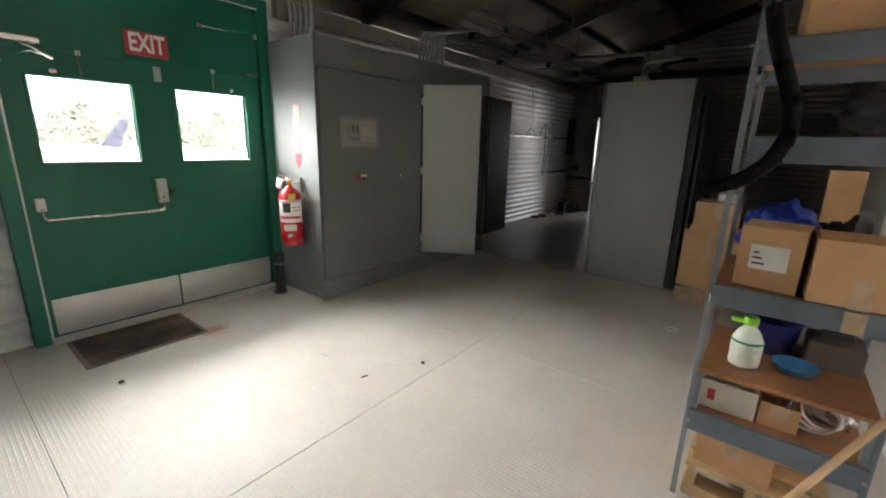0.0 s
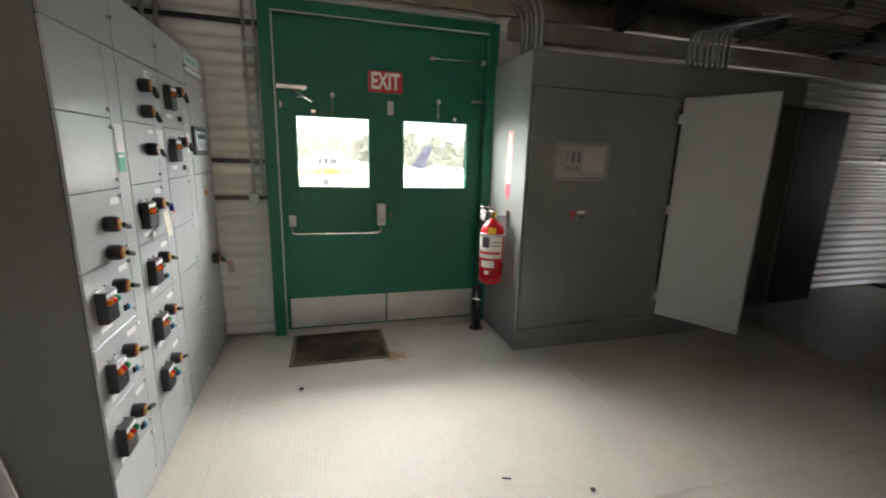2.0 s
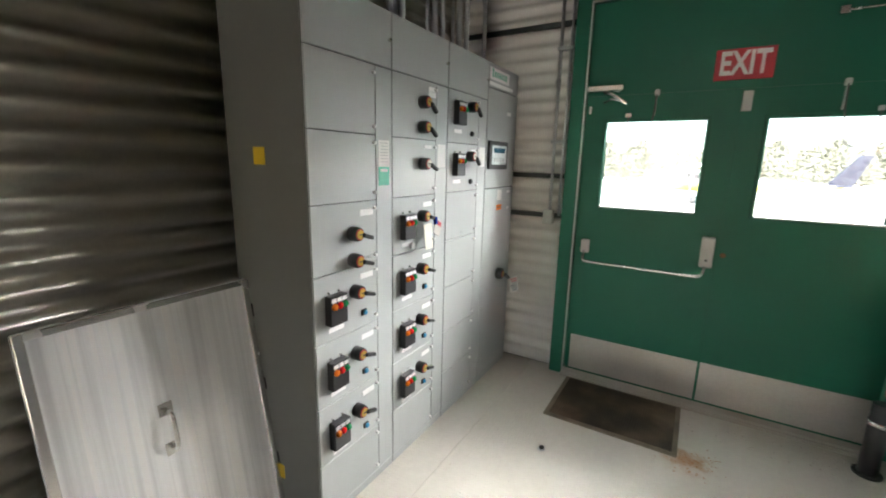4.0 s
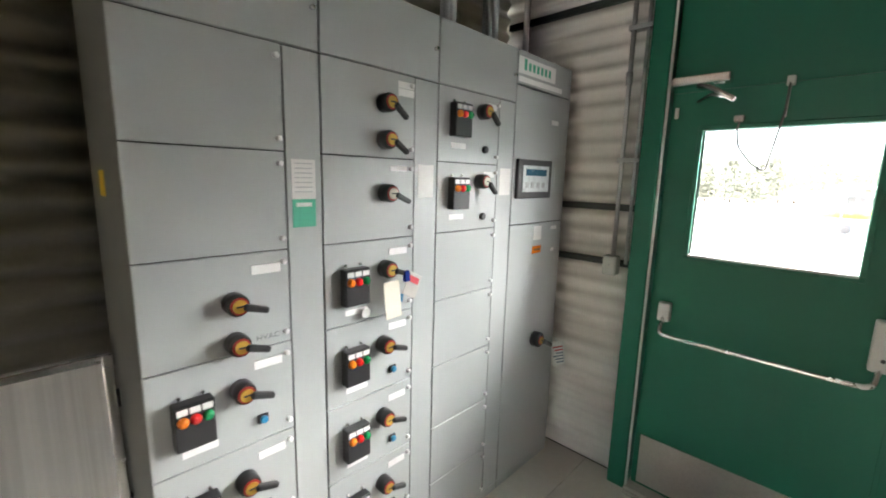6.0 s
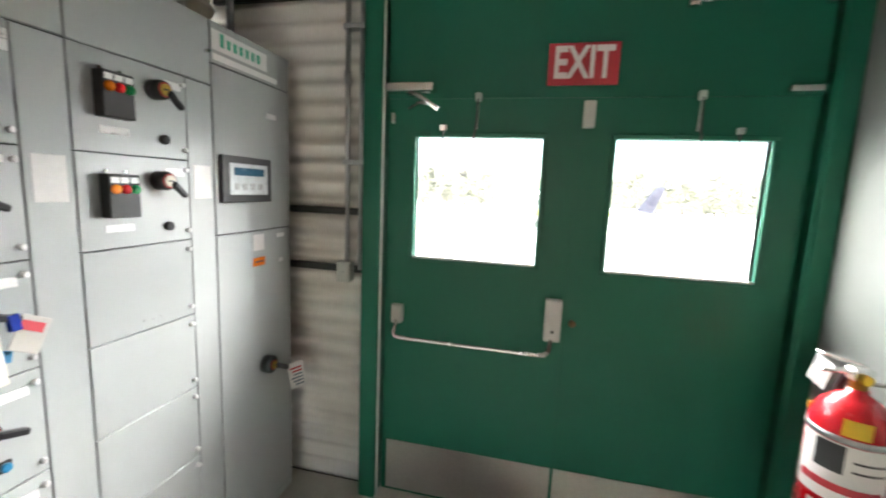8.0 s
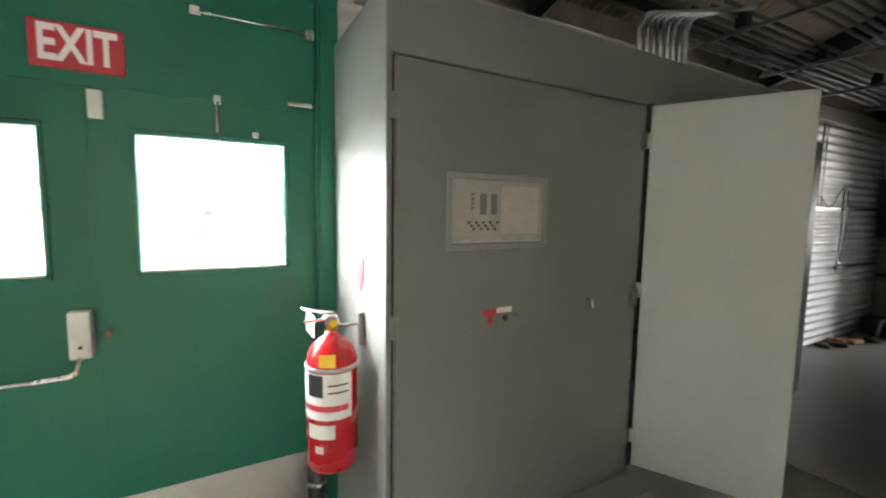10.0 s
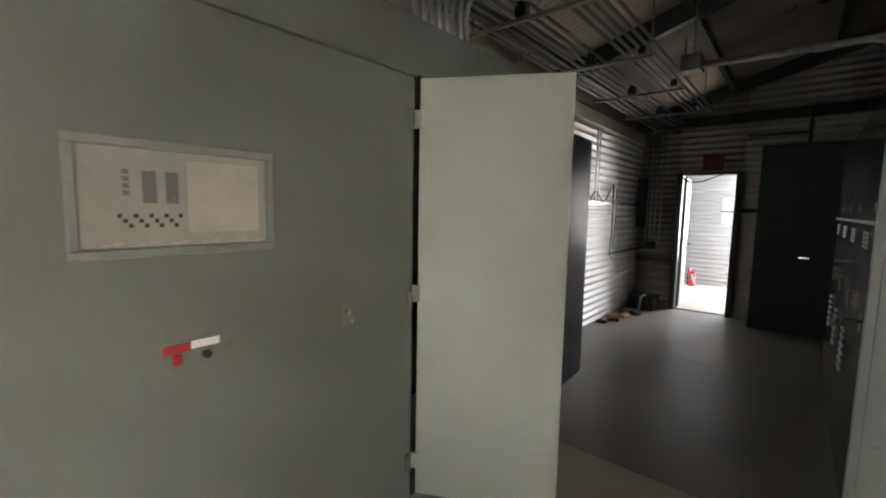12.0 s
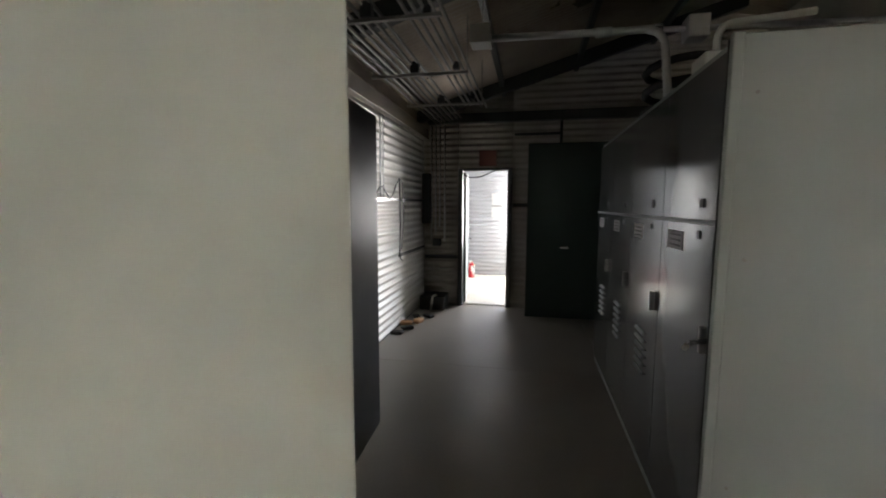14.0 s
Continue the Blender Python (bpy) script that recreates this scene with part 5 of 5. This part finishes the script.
angle_post(XA - 0.008, YA, 1, 1, M_GALV), angle_post(XB + 0.008, YA, -1, 1, M_RACK)
angle_post(XA - 0.008, YB, 1, -1, M_GALV), angle_post(XB + 0.008, YB, -1, -1, M_RACK)
for z0, z1 in ((0.355, 0.455), (0.94, 1.03), (1.845, 1.93)):
    for y in (YA - 0.006, YB - 0.006):
        b = bmesh.new()
        box(XA + 0.002, XB - 0.002, y - 0.006, y + 0.006, z0, z1, 0.003, b)
        box(XA + 0.002, XB - 0.002, y - 0.012, y + 0.016, z1 - 0.008, z1, 0.002, b)
        bp = part("beam", b, M_RACK, rack)
        for x in (XA + 0.012, XB - 0.012):
            part("beam_bolt", lathe([(0.008, -0.012), (0.008, -0.004), (0.005, 0)], (x, y - 0.003, (z0 + z1) / 2), 8, "y"), M_CHROME, bp)
    part("shelf_board", box(XA + 0.006, XB - 0.006, YA + 0.012, YB - 0.02, z1 - 0.018, z1, 0.002), M_WOOD, rack)
part("back_beam", box(XA + 0.002, XB - 0.002, YB - 0.012, YB, 1.50, 1.62, 0.003), M_RACK, rack)
part("brown_board", box(XA + 0.01, XB - 0.01, YA - 0.002, YB - 0.03, 0.632, 0.652, 0.003), M_WOOD, rack, "reddish brown shelf board")
for x in (XA + 0.02, XB - 0.02):
    for y in (YA + 0.03, YB - 0.05):
        part("board_cleat", box(x - 0.012, x + 0.012, y - 0.02, y + 0.02, 0.455, 0.632, 0.002), M_GALV, rack)


def carton(name, x0, x1, y0, y1, z0, z1, label, turn=0, material=None, flaps=True, tape=True, tag=False):
    c = thing(name, ((x0 + x1) / 2, (y0 + y1) / 2, z0), label, "box", turn=turn or 0.001)
    w, d, h = (x1 - x0) / 2, (y1 - y0) / 2, z1 - z0
    b = bmesh.new()
    out, inn = [[b.verts.new((sx * (w - o), sy * (d - o), z)) for z in (o, h) for sx, sy in ((-1, -1), (1, -1), (1, 1), (-1, 1))] for o in (0, 0.005)]
    for q in (0, 1, 2, 3):
        n = (q + 1) % 4
        b.faces.new((out[q], out[n], out[n + 4], out[q + 4]))
        b.faces.new((inn[n], inn[q], inn[q + 4], inn[n + 4]))
        b.faces.new((out[q + 4], out[n + 4], inn[n + 4], inn[q + 4]))
    b.faces.new(out[3::-1])
    b.faces.new(inn[:4])
    part("body", b, material or M_CARD, c)
    if flaps:
        for s in (-1, 1):
            f = box(-w + 0.004, w - 0.004, -0.002, 0.002, 0, d * 0.97, 0.001)
            f.transform(pose(0, s * (d - 0.004), h, s * 82, 0, 0))
            part("flap", f, material or M_CARD, c)
    if tape:
        part("tape", box(-0.03, 0.03, -d - 0.0012, -d, h * 0.45, h, 0.0003), M_TAPE, c)
    if tag:
        lbp = part("shipping_label", box(-w * 0.6, w * 0.6, -d - 0.0016, -d - 0.0002, h * 0.32, h * 0.72), M_PAPER, c, "white shipping label")
        for k in range(3):
            part("print_line", box(-w * 0.5, -w * 0.1 - 0.01 * k, -d - 0.0024, -d - 0.0016, h * (0.40 + 0.09 * k), h * (0.43 + 0.09 * k)), M_BLACK, lbp)
    return c


carton("cardboard_box", -0.655, -0.455, 2.90, 3.12, 1.033, 1.27, "open brown cardboard box with a white shipping label", turn=-7, tag=True, tape=False)
cb = carton("cardboard_box", -0.445, -0.165, 2.86, 3.10, 1.033, 1.26, "brown cardboard box with packing tape on a shelf", turn=2, tape=False)
tp = box(-0.03, 0.03, -0.0025, -0.0005, -0.13, 0.07, 0.0005)
tp.transform(pose(0.0, -0.122, 0.04, 0, 0, 0))
part("hanging_tape", tp, M_TAPE, cb, "loose strip of tan tape")
carton("cardboard_box", -0.62, -0.40, 2.90, 3.20, 1.933, 2.22, "brown cardboard box on the top shelf", turn=5)
carton("cardboard_box", -0.37, -0.17, 2.90, 3.2, 1.933, 2.14, "torn brown cardboard box on the top shelf", turn=-4, tape=False)
carton("cardboard_box", -0.70, -0.50, 2.92, 3.2, 0.458, 0.585, "small pale carton with a red mark", material=M_CREAM, flaps=False, tape=False)
solid("red_mark", box(-0.672, -0.645, 2.9165, 2.9192, 0.50, 0.55), M_SIGN, "small red print on the pale carton", "label")
carton("cardboard_box", -0.49, -0.36, 2.93, 3.2, 0.458, 0.56, "small brown carton on the low shelf", flaps=False)
carton("cardboard_box", -0.68, -0.40, 2.93, 3.35, 0.175, 0.34, "flat brown carton on a wooden pallet", flaps=True)
solid("cardboard_sheet", box(-0.42, -0.30, 3.40, 3.41, 1.033, 1.48, 0.001), M_CARD, "upright sheet of brown cardboard at the back", "cardboard")
pal = thing("wooden_pallet", (-0.45, 3.15, 0), "small pale wooden pallet under the rack", "pallet")
for k in range(4):
    part("plank", box(-0.70, -0.20, 2.90 + 0.135 * k, 3.0 + 0.135 * k, 0.15, 0.172, 0.002), M_PINE, pal)
for x in (-0.69, -0.47, -0.24):
    part("bearer", box(x, x + 0.035, 2.90, 3.42, 0.06, 0.15, 0.002), M_PINE, pal)
for k in range(2):
    part("plank", box(-0.70, -0.20, 2.90 + 0.40 * k, 3.0 + 0.40 * k, 0.0, 0.06, 0.002), M_PINE, pal)

jug = thing("plastic_jug", (-0.575, 3.03, 0.652), "white plastic jug with a lime green cap", "jug")
part("body", lathe([(0.044, 0.652), (0.054, 0.656), (0.057, 0.67), (0.056, 0.70), (0.058, 0.74), (0.055, 0.775), (0.042, 0.805), (0.026, 0.825), (0.022, 0.84)], (-0.575, 3.03, 0), 24), M_JUG, jug)
part("cap", lathe([(0.027, 0.84), (0.027, 0.868), (0.023, 0.873)], (-0.575, 3.03, 0), 16), M_LIME, jug, "lime green cap")
part("trigger", box(-0.645, -0.595, 3.018, 3.042, 0.838, 0.86, 0.006), M_LIME, jug)
part("cord_band", lathe([(0.0585, 0.762), (0.0605, 0.766), (0.0585, 0.770)], (-0.575, 3.03, 0), 20), M_GREENTAG, jug, "green cord round the jug")
bowl = thing("plastic_bowl", (-0.40, 3.10, 0.652), "light blue plastic bowl on the brown board", "bowl")
part("bowl", lathe([(0.05, 0.652), (0.065, 0.66), (0.080, 0.682), (0.083, 0.686), (0.078, 0.683), (0.062, 0.667), (0.025, 0.659)], (-0.40, 3.10, 0), 28), M_SKYBLUE, bowl)
bk = thing("blue_bucket", (-0.49, 3.30, 0.652), "low dark blue plastic tub at the back of the board", "tub")
part("tub", lathe([(0.085, 0.652), (0.105, 0.80), (0.11, 0.805), (0.10, 0.80), (0.075, 0.67)], (-0.49, 3.30, 0), 20), M_DEEPBLUE, bk)
tl = thing("dark_toolbox", (-0.27, 3.28, 0.652), "dark brown case in the shade at the back of the board", "case")
part("case", box(-0.37, -0.18, 3.20, 3.38, 0.652, 0.77, 0.012, seg=2), M_BARK, tl)
part("case_handle", tube(bend([(-0.33, 3.29, 0.765), (-0.33, 3.29, 0.80), (-0.22, 3.29, 0.80), (-0.22, 3.29, 0.765)], 0.02), 0.007, 8), M_BLACK, tl)
coil = thing("cable_coil", (-0.30, 3.02, 0.455), "tangled white cable coil on the low shelf", "cable")
for k in range(5):
    rr, tilt = 0.085 - 0.007 * k, 48 + 9 * k
    lp = tube([(rr * math.cos(a), rr * math.sin(a) * 0.8, 0.006 * math.sin(3 * a + k)) for a in (2 * math.pi * q / 26 for q in range(27))], 0.0065, 6)
    lp.transform(pose(-0.32 + 0.014 * k, 3.0 + 0.018 * k, 0.535, tilt, 12 * (k % 3), 20 - 11 * k))
    part("loop", lp, M_WHITE if k % 3 else M_DUSTY, coil)
solid("foam_sheet", box(-0.70, -0.22, 3.385, 3.41, 0.456, 0.615, 0.004), M_DUSTY, "pale foam sheet standing behind the low shelf", "sheet")


def crumple(at, size, seed, flat=0.7):
    bm = bmesh.new()
    bmesh.ops.create_icosphere(bm, subdivisions=4, radius=1)
    for v in bm.verts:
        p = v.co.copy()
        k = 0.75 + 0.35 * noise.noise(p * 2.2 + Vector((seed, 0, 0))) + 0.22 * abs(noise.noise(p * 5 + Vector((0, seed, 0)))) + 0.1 * noise.noise(p * 11)
        v.co = Vector((p.x * k * size[0], p.y * k * size[1], p.z * k * size[2]))
    lo = min(v.co.z for v in bm.verts)
    for v in bm.verts:
        if v.co.z < lo + 0.012:
            v.co.z = lo + 0.012
    for f in bm.faces:
        f.smooth = True
    lo = min(v.co.z for v in bm.verts)
    bm.transform(Matrix.Translation(Vector(at) - Vector((0, 0, lo))))
    return bm


solid("plastic_bag", crumple((-0.55, 3.26, 1.03), (0.17, 0.10, 0.165), 3), M_NAVY, "bunched bright blue plastic bag on the shelf", "bag")
solid("plastic_bag", crumple((-0.34, 3.26, 1.03), (0.13, 0.09, 0.155), 8), M_RUBBER, "bunched dark plastic bag on the shelf", "bag")
solid("plastic_wrap", crumple((-0.29, 3.16, 0.455), (0.09, 0.07, 0.07), 5), M_WHITE, "crumpled white plastic wrap on the low shelf", "bag")
solid("metal_lump", crumple((-0.22, 3.12, 0.455), (0.06, 0.06, 0.08), 12), M_CHROME, "shiny crumpled metal foil on the low shelf", "foil")
solid("tangled_cable", crumple((-0.33, 3.25, 1.62), (0.15, 0.09, 0.10), 15), M_RUBBER, "dark bundle of cable on the rear beam", "cable")
for x, y, zt, m, lab in ((-0.235, 3.14, 1.36, M_CREAM, "small spray can with a yellow cap"), (-0.30, 3.17, 1.32, M_ZINC_DARK, "small shiny tin on the shelf")):
    can = thing("spray_can" if m is M_CREAM else "tin_can", (x, y, 1.03), lab, "can")
    part("can_body", lathe([(0.024, 1.03), (0.025, 1.034), (0.025, zt - 0.03), (0.020, zt - 0.02)], (x, y, 0), 16), m, can)
    part("cap", lathe([(0.021, zt - 0.02), (0.021, zt + 0.018), (0.018, zt + 0.022)], (x, y, 0), 16), M_YELLOW if m is M_CREAM else M_ZINC, can)

hz = thing("rubber_hose", (-0.80, 2.84, 1.5), "thick black rubber hose bent down from the rack post", "hose")
part("hose", tube(bend([(-0.70, 2.80, 2.02), (-0.672, 2.79, 1.90), (-0.618, 2.775, 1.77), (-0.585, 2.77, 1.65), (-0.60, 2.77, 1.545), (-0.66, 2.775, 1.475), (-0.73, 2.79, 1.43), (-0.80, 2.83, 1.41)], 0.08, 8), 0.026, 12), M_COIL, hz)
part("hook", tube(bend([(-0.70, 2.872, 1.99), (-0.70, 2.755, 1.985), (-0.70, 2.75, 2.02)], 0.02), 0.007, 8), M_COIL, hz)
br = thing("broom_handle", (-0.60, 2.2, 0), "pale wooden pole leaning on the rack", "pole")
part("pole", tube([(-0.688, 2.23, 0.0), (-0.369, 2.6, 0.408), (-0.142, 2.858, 0.70)], 0.0125, 10), M_PINE, br)

# boxes beside the switchgear
carton("cardboard_box", -1.25, -0.80, 5.72, 6.1, 0.0, 0.165, "low pale cardboard box on the floor", material=M_TAPE, flaps=False, tape=False)
carton("cardboard_box", -1.26, -0.78, 5.78, 6.15, 0.166, 0.765, "large brown cardboard box stacked on another", turn=1, flaps=False)
carton("cardboard_box", -1.19, -0.80, 5.80, 6.12, 0.767, 1.04, "open dark cardboard box on top of the stack", turn=-3)
solid("paper_roll", tube([(-1.02, 5.83, 1.10), (-0.80, 5.86, 1.10)], 0.04, 12), M_PAPER, "pale roll lying on the stacked boxes", "roll")

# small things on the floor
rg = thing("metal_ring", (-1.10, 4.87, 0), "thin pale ring lying on the floor", "ring")
part("ring", tube([(-1.10 + 0.048 * math.cos(a), 4.87 + 0.048 * math.sin(a), 0.005) for a in (2 * math.pi * k / 24 for k in range(25))], 0.005, 6), M_WHITE, rg)
for x, y, r in ((-3.683, 1.531, 0.016), (-2.378, 2.991, 0.013)):
    nut = thing("steel_nut", (x, y, 0), "small dark steel nut lying on the floor", "nut", "bits on the floor")
    part("nut", lathe([(r, 0.0), (r, 0.010), (r * 0.6, 0.012)], (x, y, 0), 6), M_RUBBER, nut)
    part("washer", lathe([(r * 1.35, 0.0), (r * 1.35, 0.002)], (x + 0.008, y, 0), 14), M_ZINC, nut)
for x, y, a in ((-3.001, 2.60, 20), (-2.557, 2.596, 70)):
    bm = box(-0.024, 0.024, -0.005, 0.005, 0, 0.006, 0.002)
    bm.transform(pose(x, y, 0, 0, 0, a))
    solid("metal_sliver", bm, M_ZINC if a == 20 else M_RUBBER, "small metal sliver lying on the floor", "scrap", "bits on the floor")
random.seed(5)
dust = bmesh.new()
for k in range(90):
    x, y, s = -4.58 + random.random() * 0.25, 2.25 + random.random() * 0.95, 0.003 + 0.005 * random.random()
    box(x, x + s, y, y + s, 0, s * 0.6, bm=dust)
for k in range(120):
    x, y, s = -4.4 + random.random() * 3.4, 1.1 + random.random() * 3.4, 0.0015 + 0.003 * random.random()
    box(x, x + s, y, y + s * 1.4, 0, s * 0.5, bm=dust)
solid("grit", dust, M_CONC, "scattered grit along the sill and floor", "grit", kind="stuff")
rust = bmesh.new()
for k in range(110):
    a, d = random.random() * 6.28, abs(random.gauss(0, 0.09))
    x, y, s = -4.03 + d * math.cos(a), 2.29 + 1.3 * d * math.sin(a), 0.002 + 0.006 * random.random()
    if not (x < -4.015 and y < 2.222):
        box(x, x + s, y, y + s * 1.2, 0, 0.0012, bm=rust)
solid("rust_dust", rust, M_RUST, "orange rust dust beside the door mat", "rust", kind="stuff")

# ---- the yard outside ----


def tree_at(x, y, h, seed):
    rnd = random.Random(seed)
    t = thing("tree", (x, y, -0.3), "pale green roadside tree beyond the yard", "tree", "tree line beyond the yard")
    tk = lathe([(0.16, -0.3), (0.11, h * 0.35), (0.04, h * 0.8)], (x, y, 0), 8)
    for k in range(7):
        a, z = rnd.random() * 6.28, h * (0.2 + 0.08 * k)
        tube([(x, y, z), (x + 0.8 * math.cos(a), y + 0.8 * math.sin(a), z + 0.7)], 0.035, 5, tk)
    part("trunk", tk, M_BARK, t)
    cr = bmesh.new()
    for k in range(3200):
        a, u = rnd.random() * 6.28, rnd.random()
        z = h * (0.12 + 0.88 * u)
        r = (0.35 + 0.65 * rnd.random()) * h * 0.40 * (1.15 - u) ** 0.6 * (0.75 + 0.4 * math.sin(3 * a + seed))
        c = Vector((x + r * math.cos(a), y + r * math.sin(a), z - 0.3))
        s = 0.07 + 0.08 * rnd.random()
        m = Euler((rnd.random() * 3, rnd.random() * 3, rnd.random() * 3)).to_matrix()
        q = [cr.verts.new(c + m @ Vector(p) * s) for p in ((-1, -0.6, 0), (0.2, -0.8, 0.2), (1, 0.3, 0), (-0.1, 0.9, -0.2))]
        cr.faces.new(q)
    part("crown", cr, M_LEAF, t)
    return t


seeds = [tree_at(-62, -30, 3.6, 3), tree_at(-64, -26, 3.1, 9), tree_at(-60, -22, 4.1, 14)]
rnd = random.Random(4)
for k in range(66):
    y = -20 + 1.35 * k + rnd.random() * 0.9
    x = -60 - rnd.random() * 9
    copy_thing(seeds[k % 3], pose(x, y, -0.3, 0, 0, rnd.random() * 360))
for k in range(60):
    copy_thing(seeds[(k * 2 + 1) % 3], pose(-76 - rnd.random() * 12, -30 + 2.1 * k, -0.3, 0, 0, rnd.random() * 360) @ Matrix.Scale(1.5, 4))

# light aircraft: (distance along y from the nose, half width, half height, height of the middle)
HULL = [(0.0, 0.10, 0.12, 0.42), (0.25, 0.36, 0.34, 0.44), (1.0, 0.52, 0.48, 0.52), (1.7, 0.60, 0.74, 0.74), (3.0, 0.60, 0.76, 0.76), (4.2, 0.46, 0.50, 0.70),
        (6.2, 0.28, 0.30, 0.72), (8.0, 0.12, 0.18, 0.76), (8.8, 0.05, 0.12, 0.80)]
PX, PY = -29.0, -0.5


def hull_patch(y0, y1, a0, a1, lift, steps=14, closed=False):
    """A piece of the fuselage's skin between two stations and two angles, 0 being the side and 90 the top."""
    bm = bmesh.new()
    rows = []
    for k in range(steps + 1):
        y = y0 + (y1 - y0) * k / steps
        i = max(q for q in range(len(HULL) - 1) if HULL[q][0] <= y + 1e-6)
        f = (y - HULL[i][0]) / (HULL[i + 1][0] - HULL[i][0])
        w, h, m = (HULL[i][q] + f * (HULL[i + 1][q] - HULL[i][q]) for q in (1, 2, 3))
        n = 20 if closed else 6
        rows.append([bm.verts.new((PX + (w + lift) * math.cos(radians(a)), PY + y, m + (h + lift) * math.sin(radians(a)))) for a in (a0 + (a1 - a0) * q / n for q in range(n + 1))])
    for p, q in zip(rows, rows[1:]):
        for u in range(len(p) - 1):
            bm.faces.new((p[u], q[u], q[u + 1], p[u + 1])).smooth = True
    return bm


ap = thing("light_aircraft", (PX, PY + 2, -0.3), "white high-wing light aircraft with yellow stripe and blue tail", "aircraft")
part("fuselage", hull_patch(0.0, 8.8, 0, 360, 0, 40, True), M_VAN, ap)
part("side_stripe", hull_patch(0.3, 8.6, -32, 4, 0.012, 30), M_PLANE_Y, ap, "yellow stripe")
part("windscreen", hull_patch(1.25, 1.9, 28, 150, 0.012), M_BLACK, ap, "dark windscreen")
part("cabin_window", hull_patch(1.98, 2.6, 18, 50, 0.012), M_BLACK, ap)
part("cabin_window", hull_patch(2.68, 3.2, 18, 48, 0.012), M_BLACK, ap)
wing = box(PX - 5.0, PX + 5.0, PY + 1.7, PY + 3.1, 1.50, 1.62, 0.05, seg=2)
for v in wing.verts:
    v.co.z += 0.035 * abs(v.co.x - PX)
part("wing", wing, M_VAN, ap)
for sx in (-1, 1):
    part("wing_strut", tube([(PX + sx * 0.5, PY + 2.2, 0.35), (PX + sx * 2.6, PY + 2.3, 1.59)], 0.04, 8), M_VAN, ap)
    lg = part("landing_leg", tube([(PX + sx * 0.4, PY + 2.4, 0.2), (PX + sx * 1.05, PY + 2.4, -0.1)], 0.05, 8), M_ZINC, ap)
    part("wheel", lathe([(0.1, -0.07), (0.2, -0.05), (0.2, 0.05), (0.1, 0.07)], (PX + sx * 1.08, PY + 2.4, -0.1), 14, "x"), M_TYRE, lg)
nl = part("nose_leg", tube([(PX, PY + 0.7, 0.2), (PX, PY + 0.6, -0.12)], 0.04, 8), M_ZINC, ap)
part("wheel", lathe([(0.08, -0.06), (0.17, -0.04), (0.17, 0.04), (0.08, 0.06)], (PX, PY + 0.6, -0.13), 14, "x"), M_TYRE, nl)
fin = box(PX - 0.05, PX + 0.05, PY + 7.9, PY + 8.9, 0.82, 2.35, 0.02)
for v in fin.verts:
    if v.co.z > 1.5:
        v.co.y = PY + 9.2 + (v.co.y - PY - 8.4) * 0.5
part("tail_fin", fin, M_PLANE_B, ap, "dark blue tail fin")
part("tail_plane", box(PX - 1.6, PX + 1.6, PY + 8.0, PY + 8.8, 0.86, 0.93, 0.02), M_PLANE_B, ap)
for a in (20, 200):
    bl = box(-0.05, 0.05, -0.015, 0.015, 0.0, 0.85, 0.01)
    bl.transform(pose(PX, PY - 0.05, 0.42, 0, a, 0))
    part("propeller_blade", bl, M_BLACK, ap)
